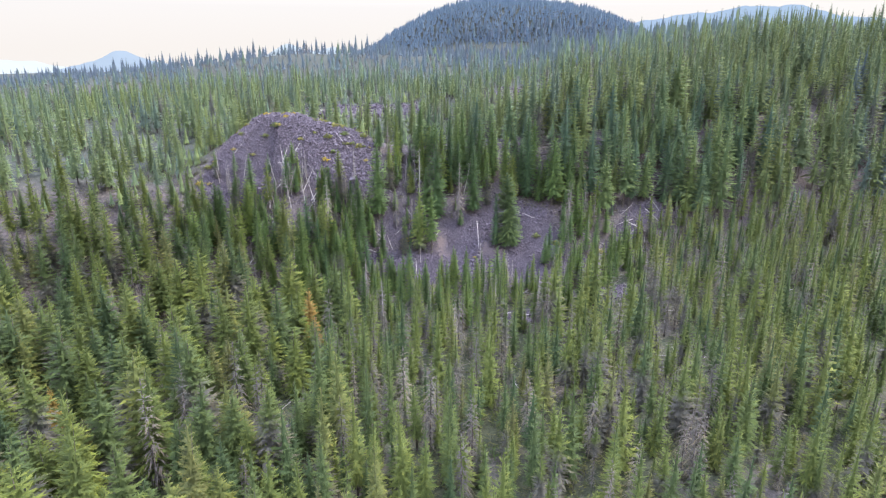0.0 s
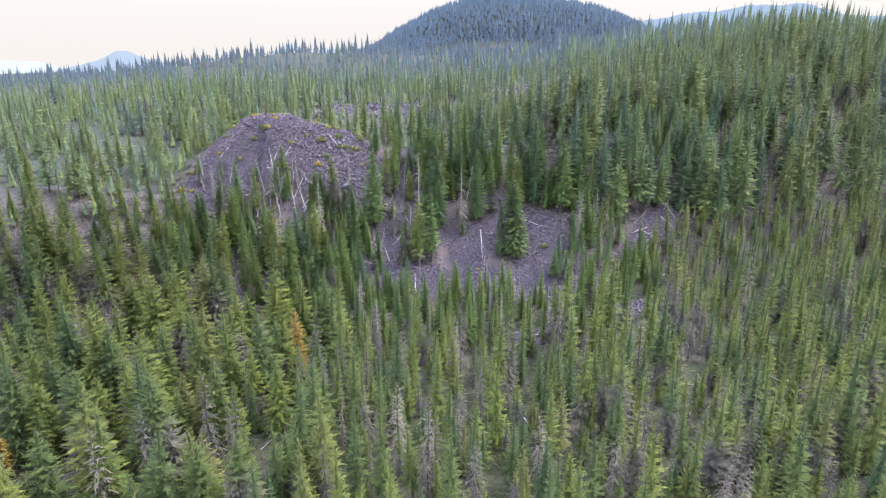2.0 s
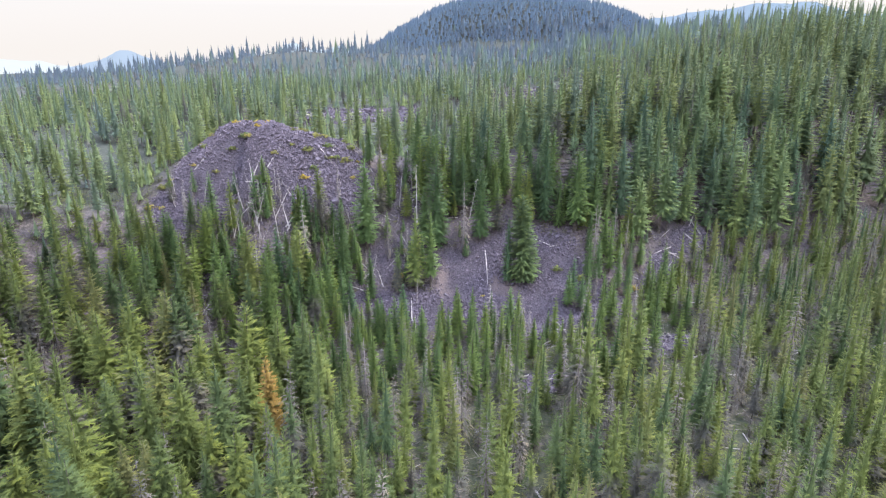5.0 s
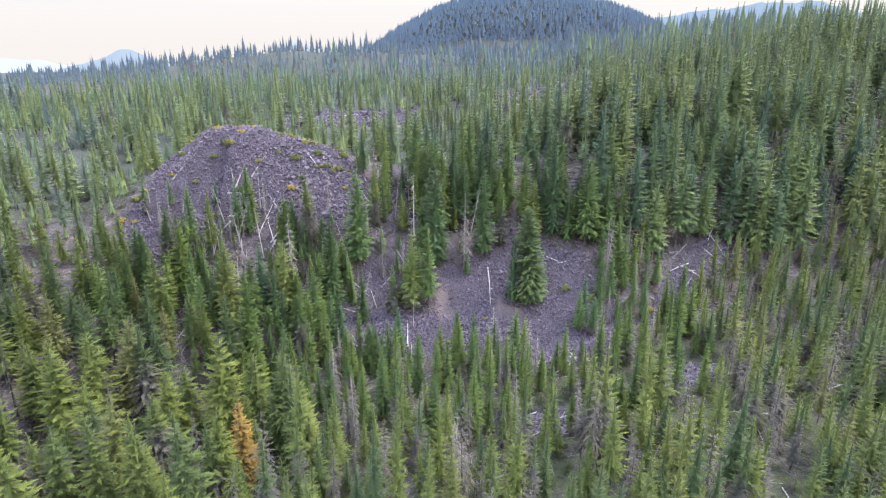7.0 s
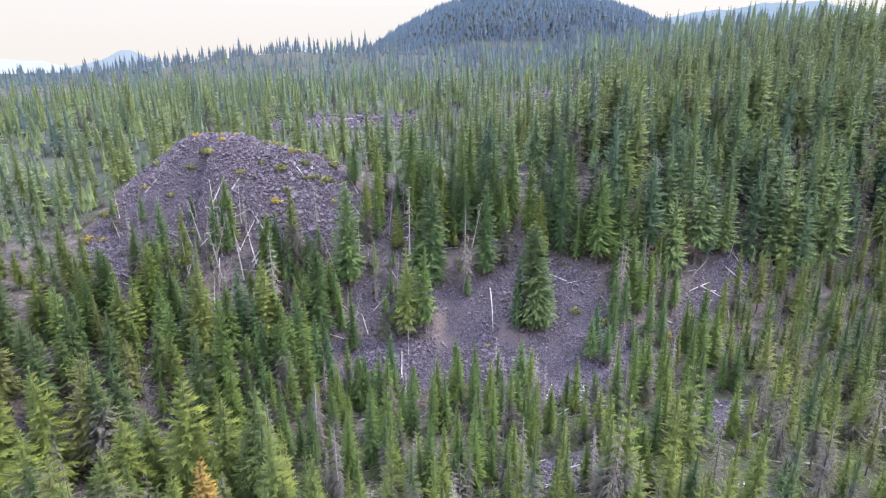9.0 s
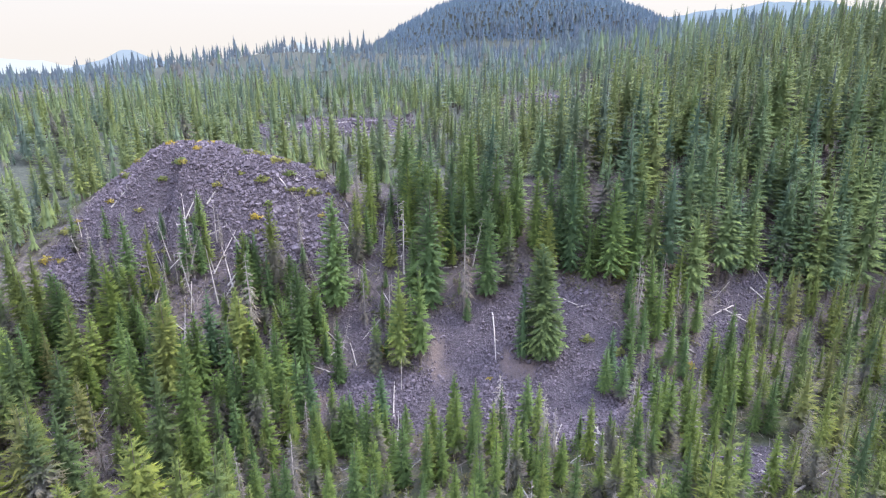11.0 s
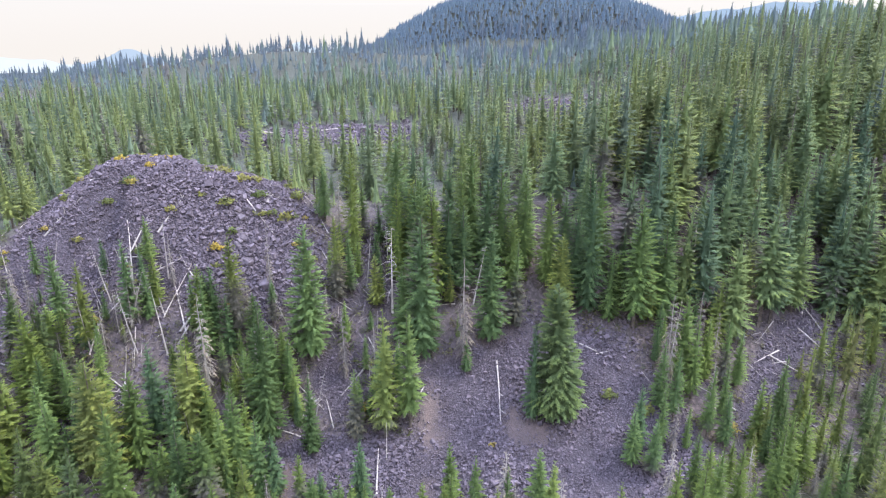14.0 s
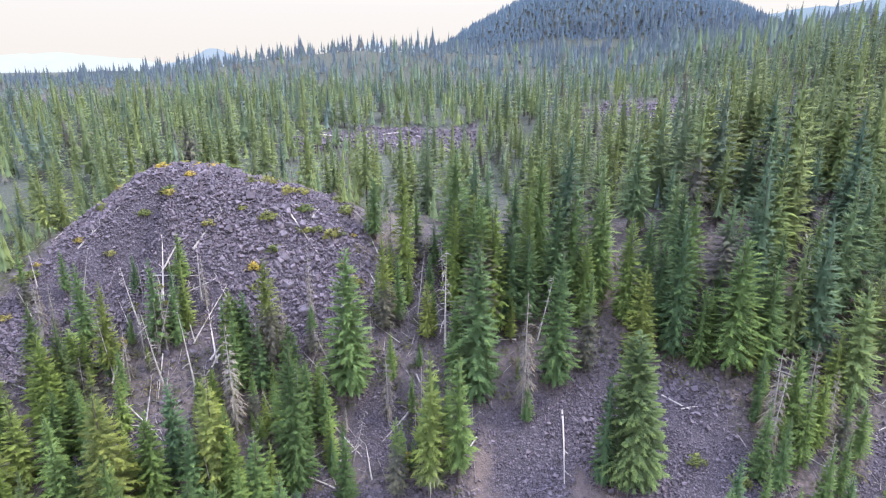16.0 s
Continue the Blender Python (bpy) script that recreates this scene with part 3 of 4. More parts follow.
# ---- joined forest ----
def forest(name, label, x, y, h, wide, variants, needle, rng, seed_tone=None, sink=0.2):
    """Many trees as one mesh of kind stuff: needles and bark, tone by tree."""
    vs, ts, ms, tn, rs, so, ou, n = [], [], [], [], [], [], [], 0
    z = terrain(x, y) - sink
    pick = rng.integers(0, len(variants), len(x))
    tone = rng.random(len(x)) if seed_tone is None else seed_tone
    for k, (cv, ct, tv, tt, vh, leaf) in enumerate(variants):
        idx = np.where(pick == k)[0]
        if not len(idx):
            continue
        v = np.concatenate([cv, tv])
        t = np.concatenate([ct, tt + len(cv)])
        mid = np.concatenate([np.zeros(len(ct), int), np.ones(len(tt), int)])
        a = rng.uniform(0, 6.283, len(idx))
        sc = (h[idx] / vh)[:, None]
        sw = sc * wide[idx][:, None]
        ca, sa = np.cos(a)[:, None], np.sin(a)[:, None]
        tilt = rng.normal(0, 0.018, (len(idx), 2))
        px = x[idx][:, None] + sw * (v[None, :, 0] * ca - v[None, :, 1] * sa) + tilt[:, :1] * sc * v[None, :, 2]
        py = y[idx][:, None] + sw * (v[None, :, 0] * sa + v[None, :, 1] * ca) + tilt[:, 1:] * sc * v[None, :, 2]
        pz = z[idx][:, None] + sc * v[None, :, 2]
        vs.append(np.stack([px, py, pz], 2).reshape(-1, 3))
        ts.append((t[None] + (np.arange(len(idx)) * len(v))[:, None, None]).reshape(-1, 3) + n)
        ms.append(np.tile(mid, len(idx)))
        tn.append(np.repeat(tone[idx], len(v)))
        rs.append(np.tile(leaf["rise"], len(idx)))
        ou.append(np.tile(leaf["outer"], len(idx)))
        sx, sy, sz = leaf["soft"].T
        so.append(np.stack([sx[None] * ca - sy[None] * sa, sx[None] * sa + sy[None] * ca, sz[None] + 0 * ca], 2).reshape(-1, 3))
        n += len(idx) * len(v)
    ob = new(name, mesh_of(name, np.concatenate(vs), np.concatenate(ts), [needle, M_BARK], np.concatenate(ms), {"tone": np.concatenate(tn), "rise": np.concatenate(rs), "outer": np.concatenate(ou), "soft": np.concatenate(so)}))
    return tagged(ob, label, "forest", kind="stuff")


def variant(h, r, base, branches, per, size, seed, rings=3, power=0.8, **more):
    rng = np.random.default_rng(seed)
    crown, trunk = crown_of(h, r, base, branches, per, size, rng, power, **more), trunk_of(h, 0.011 * h, rng, 3, rings)
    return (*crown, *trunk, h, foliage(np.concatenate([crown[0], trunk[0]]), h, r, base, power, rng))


def scatter(x0, x1, y0, y1, step, rng):
    gx, gy = np.meshgrid(np.arange(x0, x1, step), np.arange(y0, y1, step))
    x = gx.ravel() + rng.uniform(-0.5, 0.5, gx.size) * step
    y = gy.ravel() + rng.uniform(-0.5, 0.5, gx.size) * step
    return x, y


def open_ground(x, y):
    return np.maximum(np.maximum(in_mound(x, y), in_clearing(x, y)), in_gap(x, y))


def along_flight(x, y, margin=12.0):
    """The fan of country that the flight looks out over."""
    return (x < 0.69 * y + margin) & (x > -np.maximum(0.69 * y + margin, 0.94 * (y - 98) + margin))


KEY_SPOTS = []


def clear_of_keys(x, y, gap=2.6):
    ok = np.ones(len(x), bool)
    for kx, ky in KEY_SPOTS:
        ok &= np.hypot(x - kx, y - ky) > gap
    return ok


def key(stock, x, y, h, **more):
    KEY_SPOTS.append((x, y))
    return stock.put(x, y, h, (x * 37 + y * 53) % 360, **more)


# the trees round the stony clearing
key(LONE, 19.8, 176.3, 22.0, variant=0, lean=3.2, lean_to=180)
key(FULL, 15.5, 174.9, 17.0, variant=1, wide=0.62, label="dark narrow fir beside the big lone fir")
key(FULL, 34.5, 190.5, 22.8, variant=2)
key(FULL, 9.5, 187.2, 21.3, variant=3)
key(YOUNG, 13.9, 189.8, 16.2, variant=0)
key(FULL, -2.0, 183.8, 24.0, variant=4, wide=1.1, label="tall broad fir with silver dead lower twigs")
key(YOUNG, -6.8, 171.5, 21.5, variant=1, wide=0.95)
key(YOUNG, -3.3, 173.2, 20.0, variant=2, wide=0.9)
key(FULL, -19.3, 179.3, 22.5, variant=1, wide=1.1)
key(WEST, -23.6, 168.2, 22.0, variant=3, wide=0.95, label="tall green fir below the bare mound")
key(SLENDER, -17.3, 168.2, 13.0, variant=0, wide=1.1, label="young bright green fir at the foot of the talus")
key(YOUNG, -11.2, 170.9, 12.0, variant=3, wide=1.15)
key(YOUNG, -25.5, 164.9, 11.7, variant=0)
key(WEST, -42.2, 158.1, 19.0, variant=2, wide=1.1)
key(WEST, -38.6, 161.0, 15.0, variant=1, wide=1.1)
key(YOUNG, -32.8, 164.4, 18.0, variant=2, wide=1.1)
key(YOUNG, -31.4, 165.6, 13.0, variant=3, wide=1.1)
key(YOUNG, -31.1, 173.2, 8.5, variant=0)
key(DEAD, -32.9, 171.2, 16.0, variant=0)
key(DEAD, -13.9, 178.2, 12.0, variant=1)
key(SNAG, -7.4, 189.6, 16.0, variant=2)
key(SNAG, 47.4, 200.7, 12.0, variant=2)
key(DEAD, 4.8, 182.6, 19.0, variant=2, wide=0.9)
key(YOUNG, 5.3, 181.6, 6.5, variant=1, wide=1.2)
key(SNAG, -6.5, 168.3, 7.0, variant=1, lean=2)
key(SNAG, -9.6, 164.8, 5.0, variant=1, lean=3)
key(YOUNG, 40.7, 183.0, 15.8, variant=2, wide=1.15)
key(DEAD, 37.4, 180.4, 17.0, variant=2, lean=4, lean_to=10, wide=0.6)
key(YOUNG, 36.2, 178.6, 12.0, variant=0, wide=1.1)
key(YOUNG, 45.0, 184.0, 12.0, variant=3, wide=1.15)
key(DEAD, 44.0, 186.0, 14.0, variant=0)
key(YOUNG, 29.6, 169.2, 10.0, variant=1, wide=1.2)
key(YOUNG, 32.4, 167.7, 9.7, variant=2, wide=1.2)
key(YOUNG, 31.0, 171.5, 11.5, variant=3, wide=1.1)
key(YOUNG, 53.2, 194.0, 12.4, variant=0, wide=1.1)
key(YOUNG, 48.2, 188.9, 13.9, variant=1, wide=1.1)
key(FULL, -54.8, 170.9, 8.5, variant=4, wide=1.6, label="low spreading fir on the flank of the mound")
key(YOUNG, -55.2, 174.5, 13.5, variant=2)
key(YOUNG, -45.1, 175.5, 13.0, variant=3, wide=1.2)
key(YOUNG, -42.3, 178.3, 10.4, variant=0)
key(DEAD, -26.9, 185.4, 12.0, variant=1, wide=0.6)
key(WEST, -53.3, 164.2, 16.5, variant=0, wide=1.2)
key(YOUNG, -37.7, 164.7, 15.0, variant=1, wide=1.1)
key(YOUNG, -49.5, 159.0, 11.0, variant=2, wide=1.2)
key(SNAG, -43.5, 172.5, 11.0, variant=0, lean=9, lean_to=200)
key(SNAG, -48.5, 176.5, 9.0, variant=0, lean=14, lean_to=170)
key(SNAG, -39.5, 173.5, 12.0, variant=1, lean=5, lean_to=180)
key(FULL, -20.7, 200.8, 11.0, variant=2)
key(YOUNG, -14.7, 190.4, 11.0, variant=3, wide=1.2)
key(YOUNG, -13.8, 201.5, 12.0, variant=0, wide=1.2)
key(FULL, 19.8, 196.2, 17.8, variant=1)
key(FULL, 26.7, 192.6, 23.0, variant=4, wide=0.85)
key(FULL, 42.2, 198.3, 16.4, variant=3)
key(YOUNG, -9.2, 161.9, 11.5, variant=1, wide=1.15)
key(SLENDER, 2.9, 162.7, 11.0, variant=1, wide=1.1)
key(SLENDER, 8.8, 153.5, 11.0, variant=2)
key(YOUNG, 15.0, 161.2, 11.5, variant=2, wide=1.1)
key(YOUNG, 16.6, 159.4, 11.0, variant=3, wide=1.1)
key(SLENDER, -16.8, 159.0, 11.5, variant=3, wide=1.1)
key(SLENDER, -23.4, 156.7, 12.0, variant=4, wide=1.1)
key(SLENDER, -32.7, 151.6, 12.0, variant=0)
key(SLENDER, 36.9, 164.1, 11.0, variant=1)
key(ORANGE, -28.6, 121.8, 15.0, variant=0, wide=1.5)
key(ORANGE, -66.5, 91.7, 9.0, variant=1, wide=1.3)
key(PALE, 1.8, 113.0, 15.0, variant=0)
key(DEAD, 2.4, 121.8, 13.0, variant=1)
key(WEST, -59.5, 160.9, 15.0, variant=1)


def edge(x):
    """Where the valley's slender firs give way to the tall firs of the flow."""
    return foot(x) + 9 * smooth(46, 60, x) * (1 - smooth(110, 160, x))


# trees between the clearing and the dry gully
for kx, ky, kh in ((34.8, 172.6, 10.5), (37.8, 176.4, 13.0), (41.8, 180.6, 15.0), (38.6, 172.2, 8.0), (42.5, 174.4, 12.5), (46.2, 178.2, 10.5), (47.6, 182.6, 13.5)):
    key(YOUNG, kx, ky, kh, wide=0.85)
for kx, ky, kh in ((38.2, 182.4, 16.0), (43.0, 176.0, 12.0), (47.0, 185.8, 11.0), (36.4, 171.4, 9.0)):
    key(DEAD, kx, ky, kh)


def plant_near():
    rng = np.random.default_rng(11)
    x, y = scatter(-78, 84, 132, 208, 3.5, rng)
    s = y - foot(x)
    keep = (open_ground(x, y) < -0.04) & clear_of_keys(x, y, 2.5) & (s < 46)
    scene_part = (x > -62) & (x < 46) & (y > 157) & (y < 192)
    keep &= rng.random(len(x)) < np.where(scene_part, 0.72, 0.92)
    x, y, s, scene_part = x[keep], y[keep], s[keep], scene_part[keep]
    order = np.argsort(np.hypot(x - 6, (y - 166) * 1.3))[:262]
    for i in order:
        u = rng.random()
        turn = rng.uniform(0, 360)
        if y[i] < edge(x[i]) + 1:
            (DEAD if u < 0.14 else SLENDER).put(x[i], y[i], rng.uniform(6.5, 14.0), turn, wide=rng.uniform(0.8, 1.15))
        elif scene_part[i]:
            if u < 0.16:
                DEAD.put(x[i], y[i], rng.uniform(5, 10), turn)
            elif u < 0.30:
                SNAG.put(x[i], y[i], rng.uniform(4, 9), turn, lean=rng.uniform(0, 22), lean_to=rng.uniform(0, 360))
            elif u < 0.85:
                YOUNG.put(x[i], y[i], rng.uniform(3.5, 11), turn, wide=rng.uniform(1.0, 1.3))
            else:
                (WEST if x[i] < -28 else FULL).put(x[i], y[i], rng.uniform(11, 18), turn, wide=rng.uniform(0.8, 1.1))
        elif u < 0.08:
            DEAD.put(x[i], y[i], rng.uniform(9, 14), turn)
        elif u < 0.12:
            SNAG.put(x[i], y[i], rng.uniform(7, 13), turn, lean=rng.uniform(0, 14), lean_to=rng.uniform(0, 360))
        elif u < 0.45:
            YOUNG.put(x[i], y[i], rng.uniform(7, 15), turn, wide=rng.uniform(0.95, 1.25))
        else:
            (WEST if x[i] < -28 else FULL).put(x[i], y[i], rng.uniform(14, 23), turn, wide=rng.uniform(0.75, 1.15))
    return np.hypot(x[order[-1]] - 6, (y[order[-1]] - 166) * 1.3)


NEAR_REACH = plant_near()


def plant_mound():
    """Small firs and bare poles on the lower flank of the mound."""
    rng = np.random.default_rng(13)
    for k in range(104):
        x = rng.uniform(-66, -24)
        y = 172 + rng.uniform(0, 11) + 0.12 * (x + 45)
        if k >= 40:
            x, y = rng.uniform(-60, 0), rng.uniform(163, 186)
            if in_clearing(x, y) > -0.1 or in_mound(x, y) > 0.1:
                continue
        u = rng.random()
        if u < 0.48:
            YOUNG.put(x, y, rng.uniform(3.0, 9.5), rng.uniform(0, 360), wide=rng.uniform(0.9, 1.3))
        elif u < 0.77:
            DEAD.put(x, y, rng.uniform(5, 11), rng.uniform(0, 360), wide=0.8)
        else:
            SNAG.put(x, y, rng.uniform(5, 10), rng.uniform(0, 360), lean=rng.uniform(2, 24), lean_to=rng.uniform(0, 360), variant=k % 2)


plant_mound()


def plant_mound_foot():
    """Green firs of middling height between the mound and the valley floor."""
    rng = np.random.default_rng(17)
    n = 0
    while n < 62:
        x, y = rng.uniform(-66, -10), rng.uniform(149, 179)
        if in_clearing(x, y) > -0.15 or in_mound(x, y) > 0.25 or y - foot(x) > 36 or not clear_of_keys(np.array([x]), np.array([y]), 2.2)[0]:
            continue
        (YOUNG if n % 3 else WEST).put(x, y, rng.uniform(6, 14) * (0.75 if in_mound(x, y) > 0 else 1.0), rng.uniform(0, 360), wide=rng.uniform(1.0, 1.35))
        n += 1


plant_mound_foot()


def in_near(x, y):
    s = y - foot(x)
    return (x > -78) & (x < 84) & (y > 132) & (y < 208) & (s < 46) & (np.hypot(x - 6, (y - 166) * 1.3) <= NEAR_REACH)


def haze_tone(x, y, rng):
    """Shifts needle colour from green to blue-grey with distance, painting in the haze."""
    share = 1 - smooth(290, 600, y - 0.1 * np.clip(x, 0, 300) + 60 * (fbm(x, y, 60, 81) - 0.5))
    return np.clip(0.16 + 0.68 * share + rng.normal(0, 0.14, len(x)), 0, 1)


def plant_valley():
    rng = np.random.default_rng(21)
    kinds = [variant(13, 1.85, b, 110, 7, 0.54, 500 + i, tiers=7, broad=0.21, power=0.72, core=0.45) for i, b in enumerate((0.4, 1.2, 2.0, 0.8, 2.8, 0.5))]
    x, y = scatter(-170, 210, 56, 225, 3.1, rng)
    s = y - foot(x)
    keep = (y < edge(x) + 1) & (open_ground(x, y) < 0.0) & ~in_near(x, y) & clear_of_keys(x, y) & along_flight(x, y, 16)
    keep &= rng.random(len(x)) < 0.3 + 1.1 * fbm(x, y, 9, 51)
    x, y = x[keep], y[keep]
    west = 1 - smooth(-40, -10, x)
    thin = rng.random(len(x)) > 0.58 * west
    x, y, west = x[thin], y[thin], west[thin]
    h = np.clip(rng.normal(10.8, 3.6, len(x)) + 5.5 * west + 6 * (fbm(x, y, 9, 55) - 0.5), 3.0, 20)
    wide = rng.uniform(0.74, 1.2, len(x)) * (1 + 0.4 * west)
    dead = rng.random(len(x)) < 0.16 - 0.09 * west
    broad = [variant(17, 3.2, b, 190, 12, 0.55, 520 + i, tiers=9, broad=0.2, power=0.74, core=0.5) for i, b in enumerate((0.4, 1.4, 2.4, 0.8))]
    for m, shapes, label, ratio in ((~dead & (west < 0.5), kinds, "dense stand of slender yellow-green firs on the valley floor", 1.0),
                                    (~dead & (west >= 0.5), broad, "stand of taller broad yellow-green firs below the mound", 0.83)):
        forest("valley_forest", label, x[m], y[m], h[m], wide[m] * ratio, shapes, M_VALLEY, rng)
    # the same forest goes on beneath and beside the flight
    simple = [variant(12, 2.0, b, 26, 2, 0.9, 530 + i, core=0.6, tiers=3, broad=0.25, power=0.75, rings=2) for i, b in enumerate((0.6, 1.6, 1.0))]
    bx, by = scatter(-190, 200, -110, 190, 5.4, rng)
    out = (by < edge(bx)) & ((by < 56) | ~along_flight(bx, by, 16)) & (rng.random(len(bx)) < 0.35 + 0.9 * fbm(bx, by, 14, 57))
    bx, by = bx[out], by[out]
    forest("valley_forest", "valley fir forest beyond the edge of the view", bx, by, np.clip(rng.normal(10.5, 3, len(bx)), 4, 18), rng.uniform(0.9, 1.4, len(bx)), simple, M_VALLEY, rng)
    greys = [variant(11, 1.05, 1.2, 110, 5, 0.27, 540 + i, power=0.45, droop=0.9, core=0.0) for i in range(3)]
    forest("dead_stand", "scattered grey dead conifers among living firs", x[dead], y[dead], h[dead] * 0.95, rng.uniform(0.8, 1.2, dead.sum()), greys, M_GREY, rng)


def plant_slope():
    rng = np.random.default_rng(31)
    kinds = [variant(19, 3.2, b, 180, 12, 0.56, 600 + i, tiers=9, broad=0.2, power=0.78, core=0.48) for i, b in enumerate((0.8, 2.0, 3.0, 1.2, 4.0))]
    plainer = [variant(19, 3.1, b, 125, 8, 0.6, 620 + i, tiers=8, core=0.42, broad=0.24, power=0.86) for i, b in enumerate((0.8, 2.0, 3.0, 1.2, 4.0))]
    x, y = scatter(-260, 330, 60, 420, 4.6, rng)
    s = y - foot(x)
    keep = (y >= edge(x) + 1) & (s < 125) & (open_ground(x, y) < 0.0) & ~in_near(x, y) & clear_of_keys(x, y) & along_flight(x, y)
    keep &= rng.random(len(x)) < np.where(x > 40, np.where(s < 60, 0.46, 0.28), np.where((x < -30) & (s < 48), 0.9, 0.12)) + 0.8 * fbm(x, y, 18, 61)
    x, y, s = x[keep], y[keep], s[keep]
    h = np.clip(rng.normal(14.5, 4.8, len(x)) + 10 * (fbm(x, y, 16, 63) - 0.5) + 4.5 * smooth(-10, 50, x), 4, np.where(x < 10, 19, 28)) * np.where(x < -20, 1.0 - 0.22 * smooth(60, 125, s), 1.05)
    h = h * (1 - 0.3 * hump(x, y, -68, 172, 14, 14)) * (1 - 0.6 * hump(x, y, -38, 262, 22, 16)) * (1 - 0.55 * hump(x, y, 42, 290, 24, 16))
    dead = rng.random(len(x)) < np.where((x < 20) & (s > 40), 0.16, 0.08)
    near = (s < 52) & (x < 115) & (x > -130)
    for mask, label, needle, shapes in (((x >= -18) & near, "tall dark green firs crowding the old lava flow", M_SLOPE, kinds),
                                        ((x < -18) & near, "tall yellow-green firs on the edge of the lava flow", M_VALLEY, kinds),
                                        (~near, "tall green firs on the higher ground behind", M_HAZED, plainer)):
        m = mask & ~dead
        forest("slope_forest", label, x[m], y[m], h[m], rng.uniform(0.85, 1.2, m.sum()), shapes, needle, rng, haze_tone(x[m], y[m], rng) if needle == M_HAZED else None)
    greys = [variant(13, 0.95, 1.2, 60, 4, 0.45, 640 + i, power=0.5, droop=0.9, core=0.0) for i in range(3)]
    forest("dead_stand", "grey dead conifers among dark firs on the slope", x[dead], y[dead], h[dead] * 0.85, rng.uniform(0.8, 1.2, dead.sum()), greys, M_GREY, rng)


def plant_far():
    rng = np.random.default_rng(41)
    kinds = [variant(13, 2.1, b, 56, 4, 0.6, 700 + i, core=0.42, tiers=5, broad=0.26, power=0.95, rings=2) for i, b in enumerate((1.0, 2.2, 1.5, 3.0))]
    small = [variant(13, 2.0, b, 22, 1, 1.0, 720 + i, core=0.7, tiers=3, broad=0.28, power=0.8, rings=2) for i, b in enumerate((1.0, 2.2, 1.5, 3.0))]
    x, y = scatter(-540, 440, 160, 695, 5.8, rng)
    s = y - foot(x)
    keep = (s >= 125) & ((y < 400) | (y > 600) | (rng.random(len(x)) < 0.75)) & ((y < 640) | (np.abs(x - 90) < 260)) & (open_ground(x, y) < 0.0) & along_flight(x, y) & (rng.random(len(x)) < (0.4 + 0.9 * fbm(x, y, 22, 71)) * np.where((x < 10) & (y < 300), 0.85, 1.1))
    x, y = x[keep], y[keep]
    h = np.clip(rng.normal(9.5, 3.6, len(x)) + 9 * (fbm(x, y, 18, 73) - 0.5) + 4.5 * smooth(40, 130, x) + 3.5 * (y < 330), 3.5, 21)
    wide = rng.uniform(0.95, 1.6, len(x)) * np.where(y < 400, 1, 1.12)
    for m, shapes, label in ((y < 400, kinds, "fir forest rolling over the plateau"), (y >= 400, small, "far fir forest along the ridge")):
        h[m] *= 1.0 if shapes is kinds else 1 - 0.2 * (1 - smooth(-20, 40, x[m]))
        forest("plateau_forest", label, x[m], y[m], h[m], wide[m], shapes, M_HAZED, rng, haze_tone(x[m], y[m], rng))
    # young trees fill the gaps between the tall ones
    x, y = scatter(-230, 260, 150, 420, 4.4, rng)
    s = y - foot(x)
    keep = (s > np.where(x > 50, 8, 40)) & (open_ground(x, y) < 0.0) & along_flight(x, y) & (rng.random(len(x)) < 0.25 + 0.9 * fbm(x, y, 11, 75))
    x, y = x[keep], y[keep]
    forest("young_forest", "young green firs filling gaps among tall ones", x, y, np.clip(rng.normal(5, 1.8, len(x)), 2, 9), rng.uniform(1.1, 1.7, len(x)), small, M_HAZED, rng, haze_tone(x, y, rng))
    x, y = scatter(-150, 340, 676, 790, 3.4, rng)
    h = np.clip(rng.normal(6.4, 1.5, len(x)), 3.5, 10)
    # haze over the butte is painted through its blue needles
    forest("butte_forest", "fir forest covering the round butte, coloured blue for haze", x, y, h, rng.uniform(2.0, 2.7, len(x)), small[:3], M_BUTTE, rng)


plant_valley()
plant_slope()
plant_far()


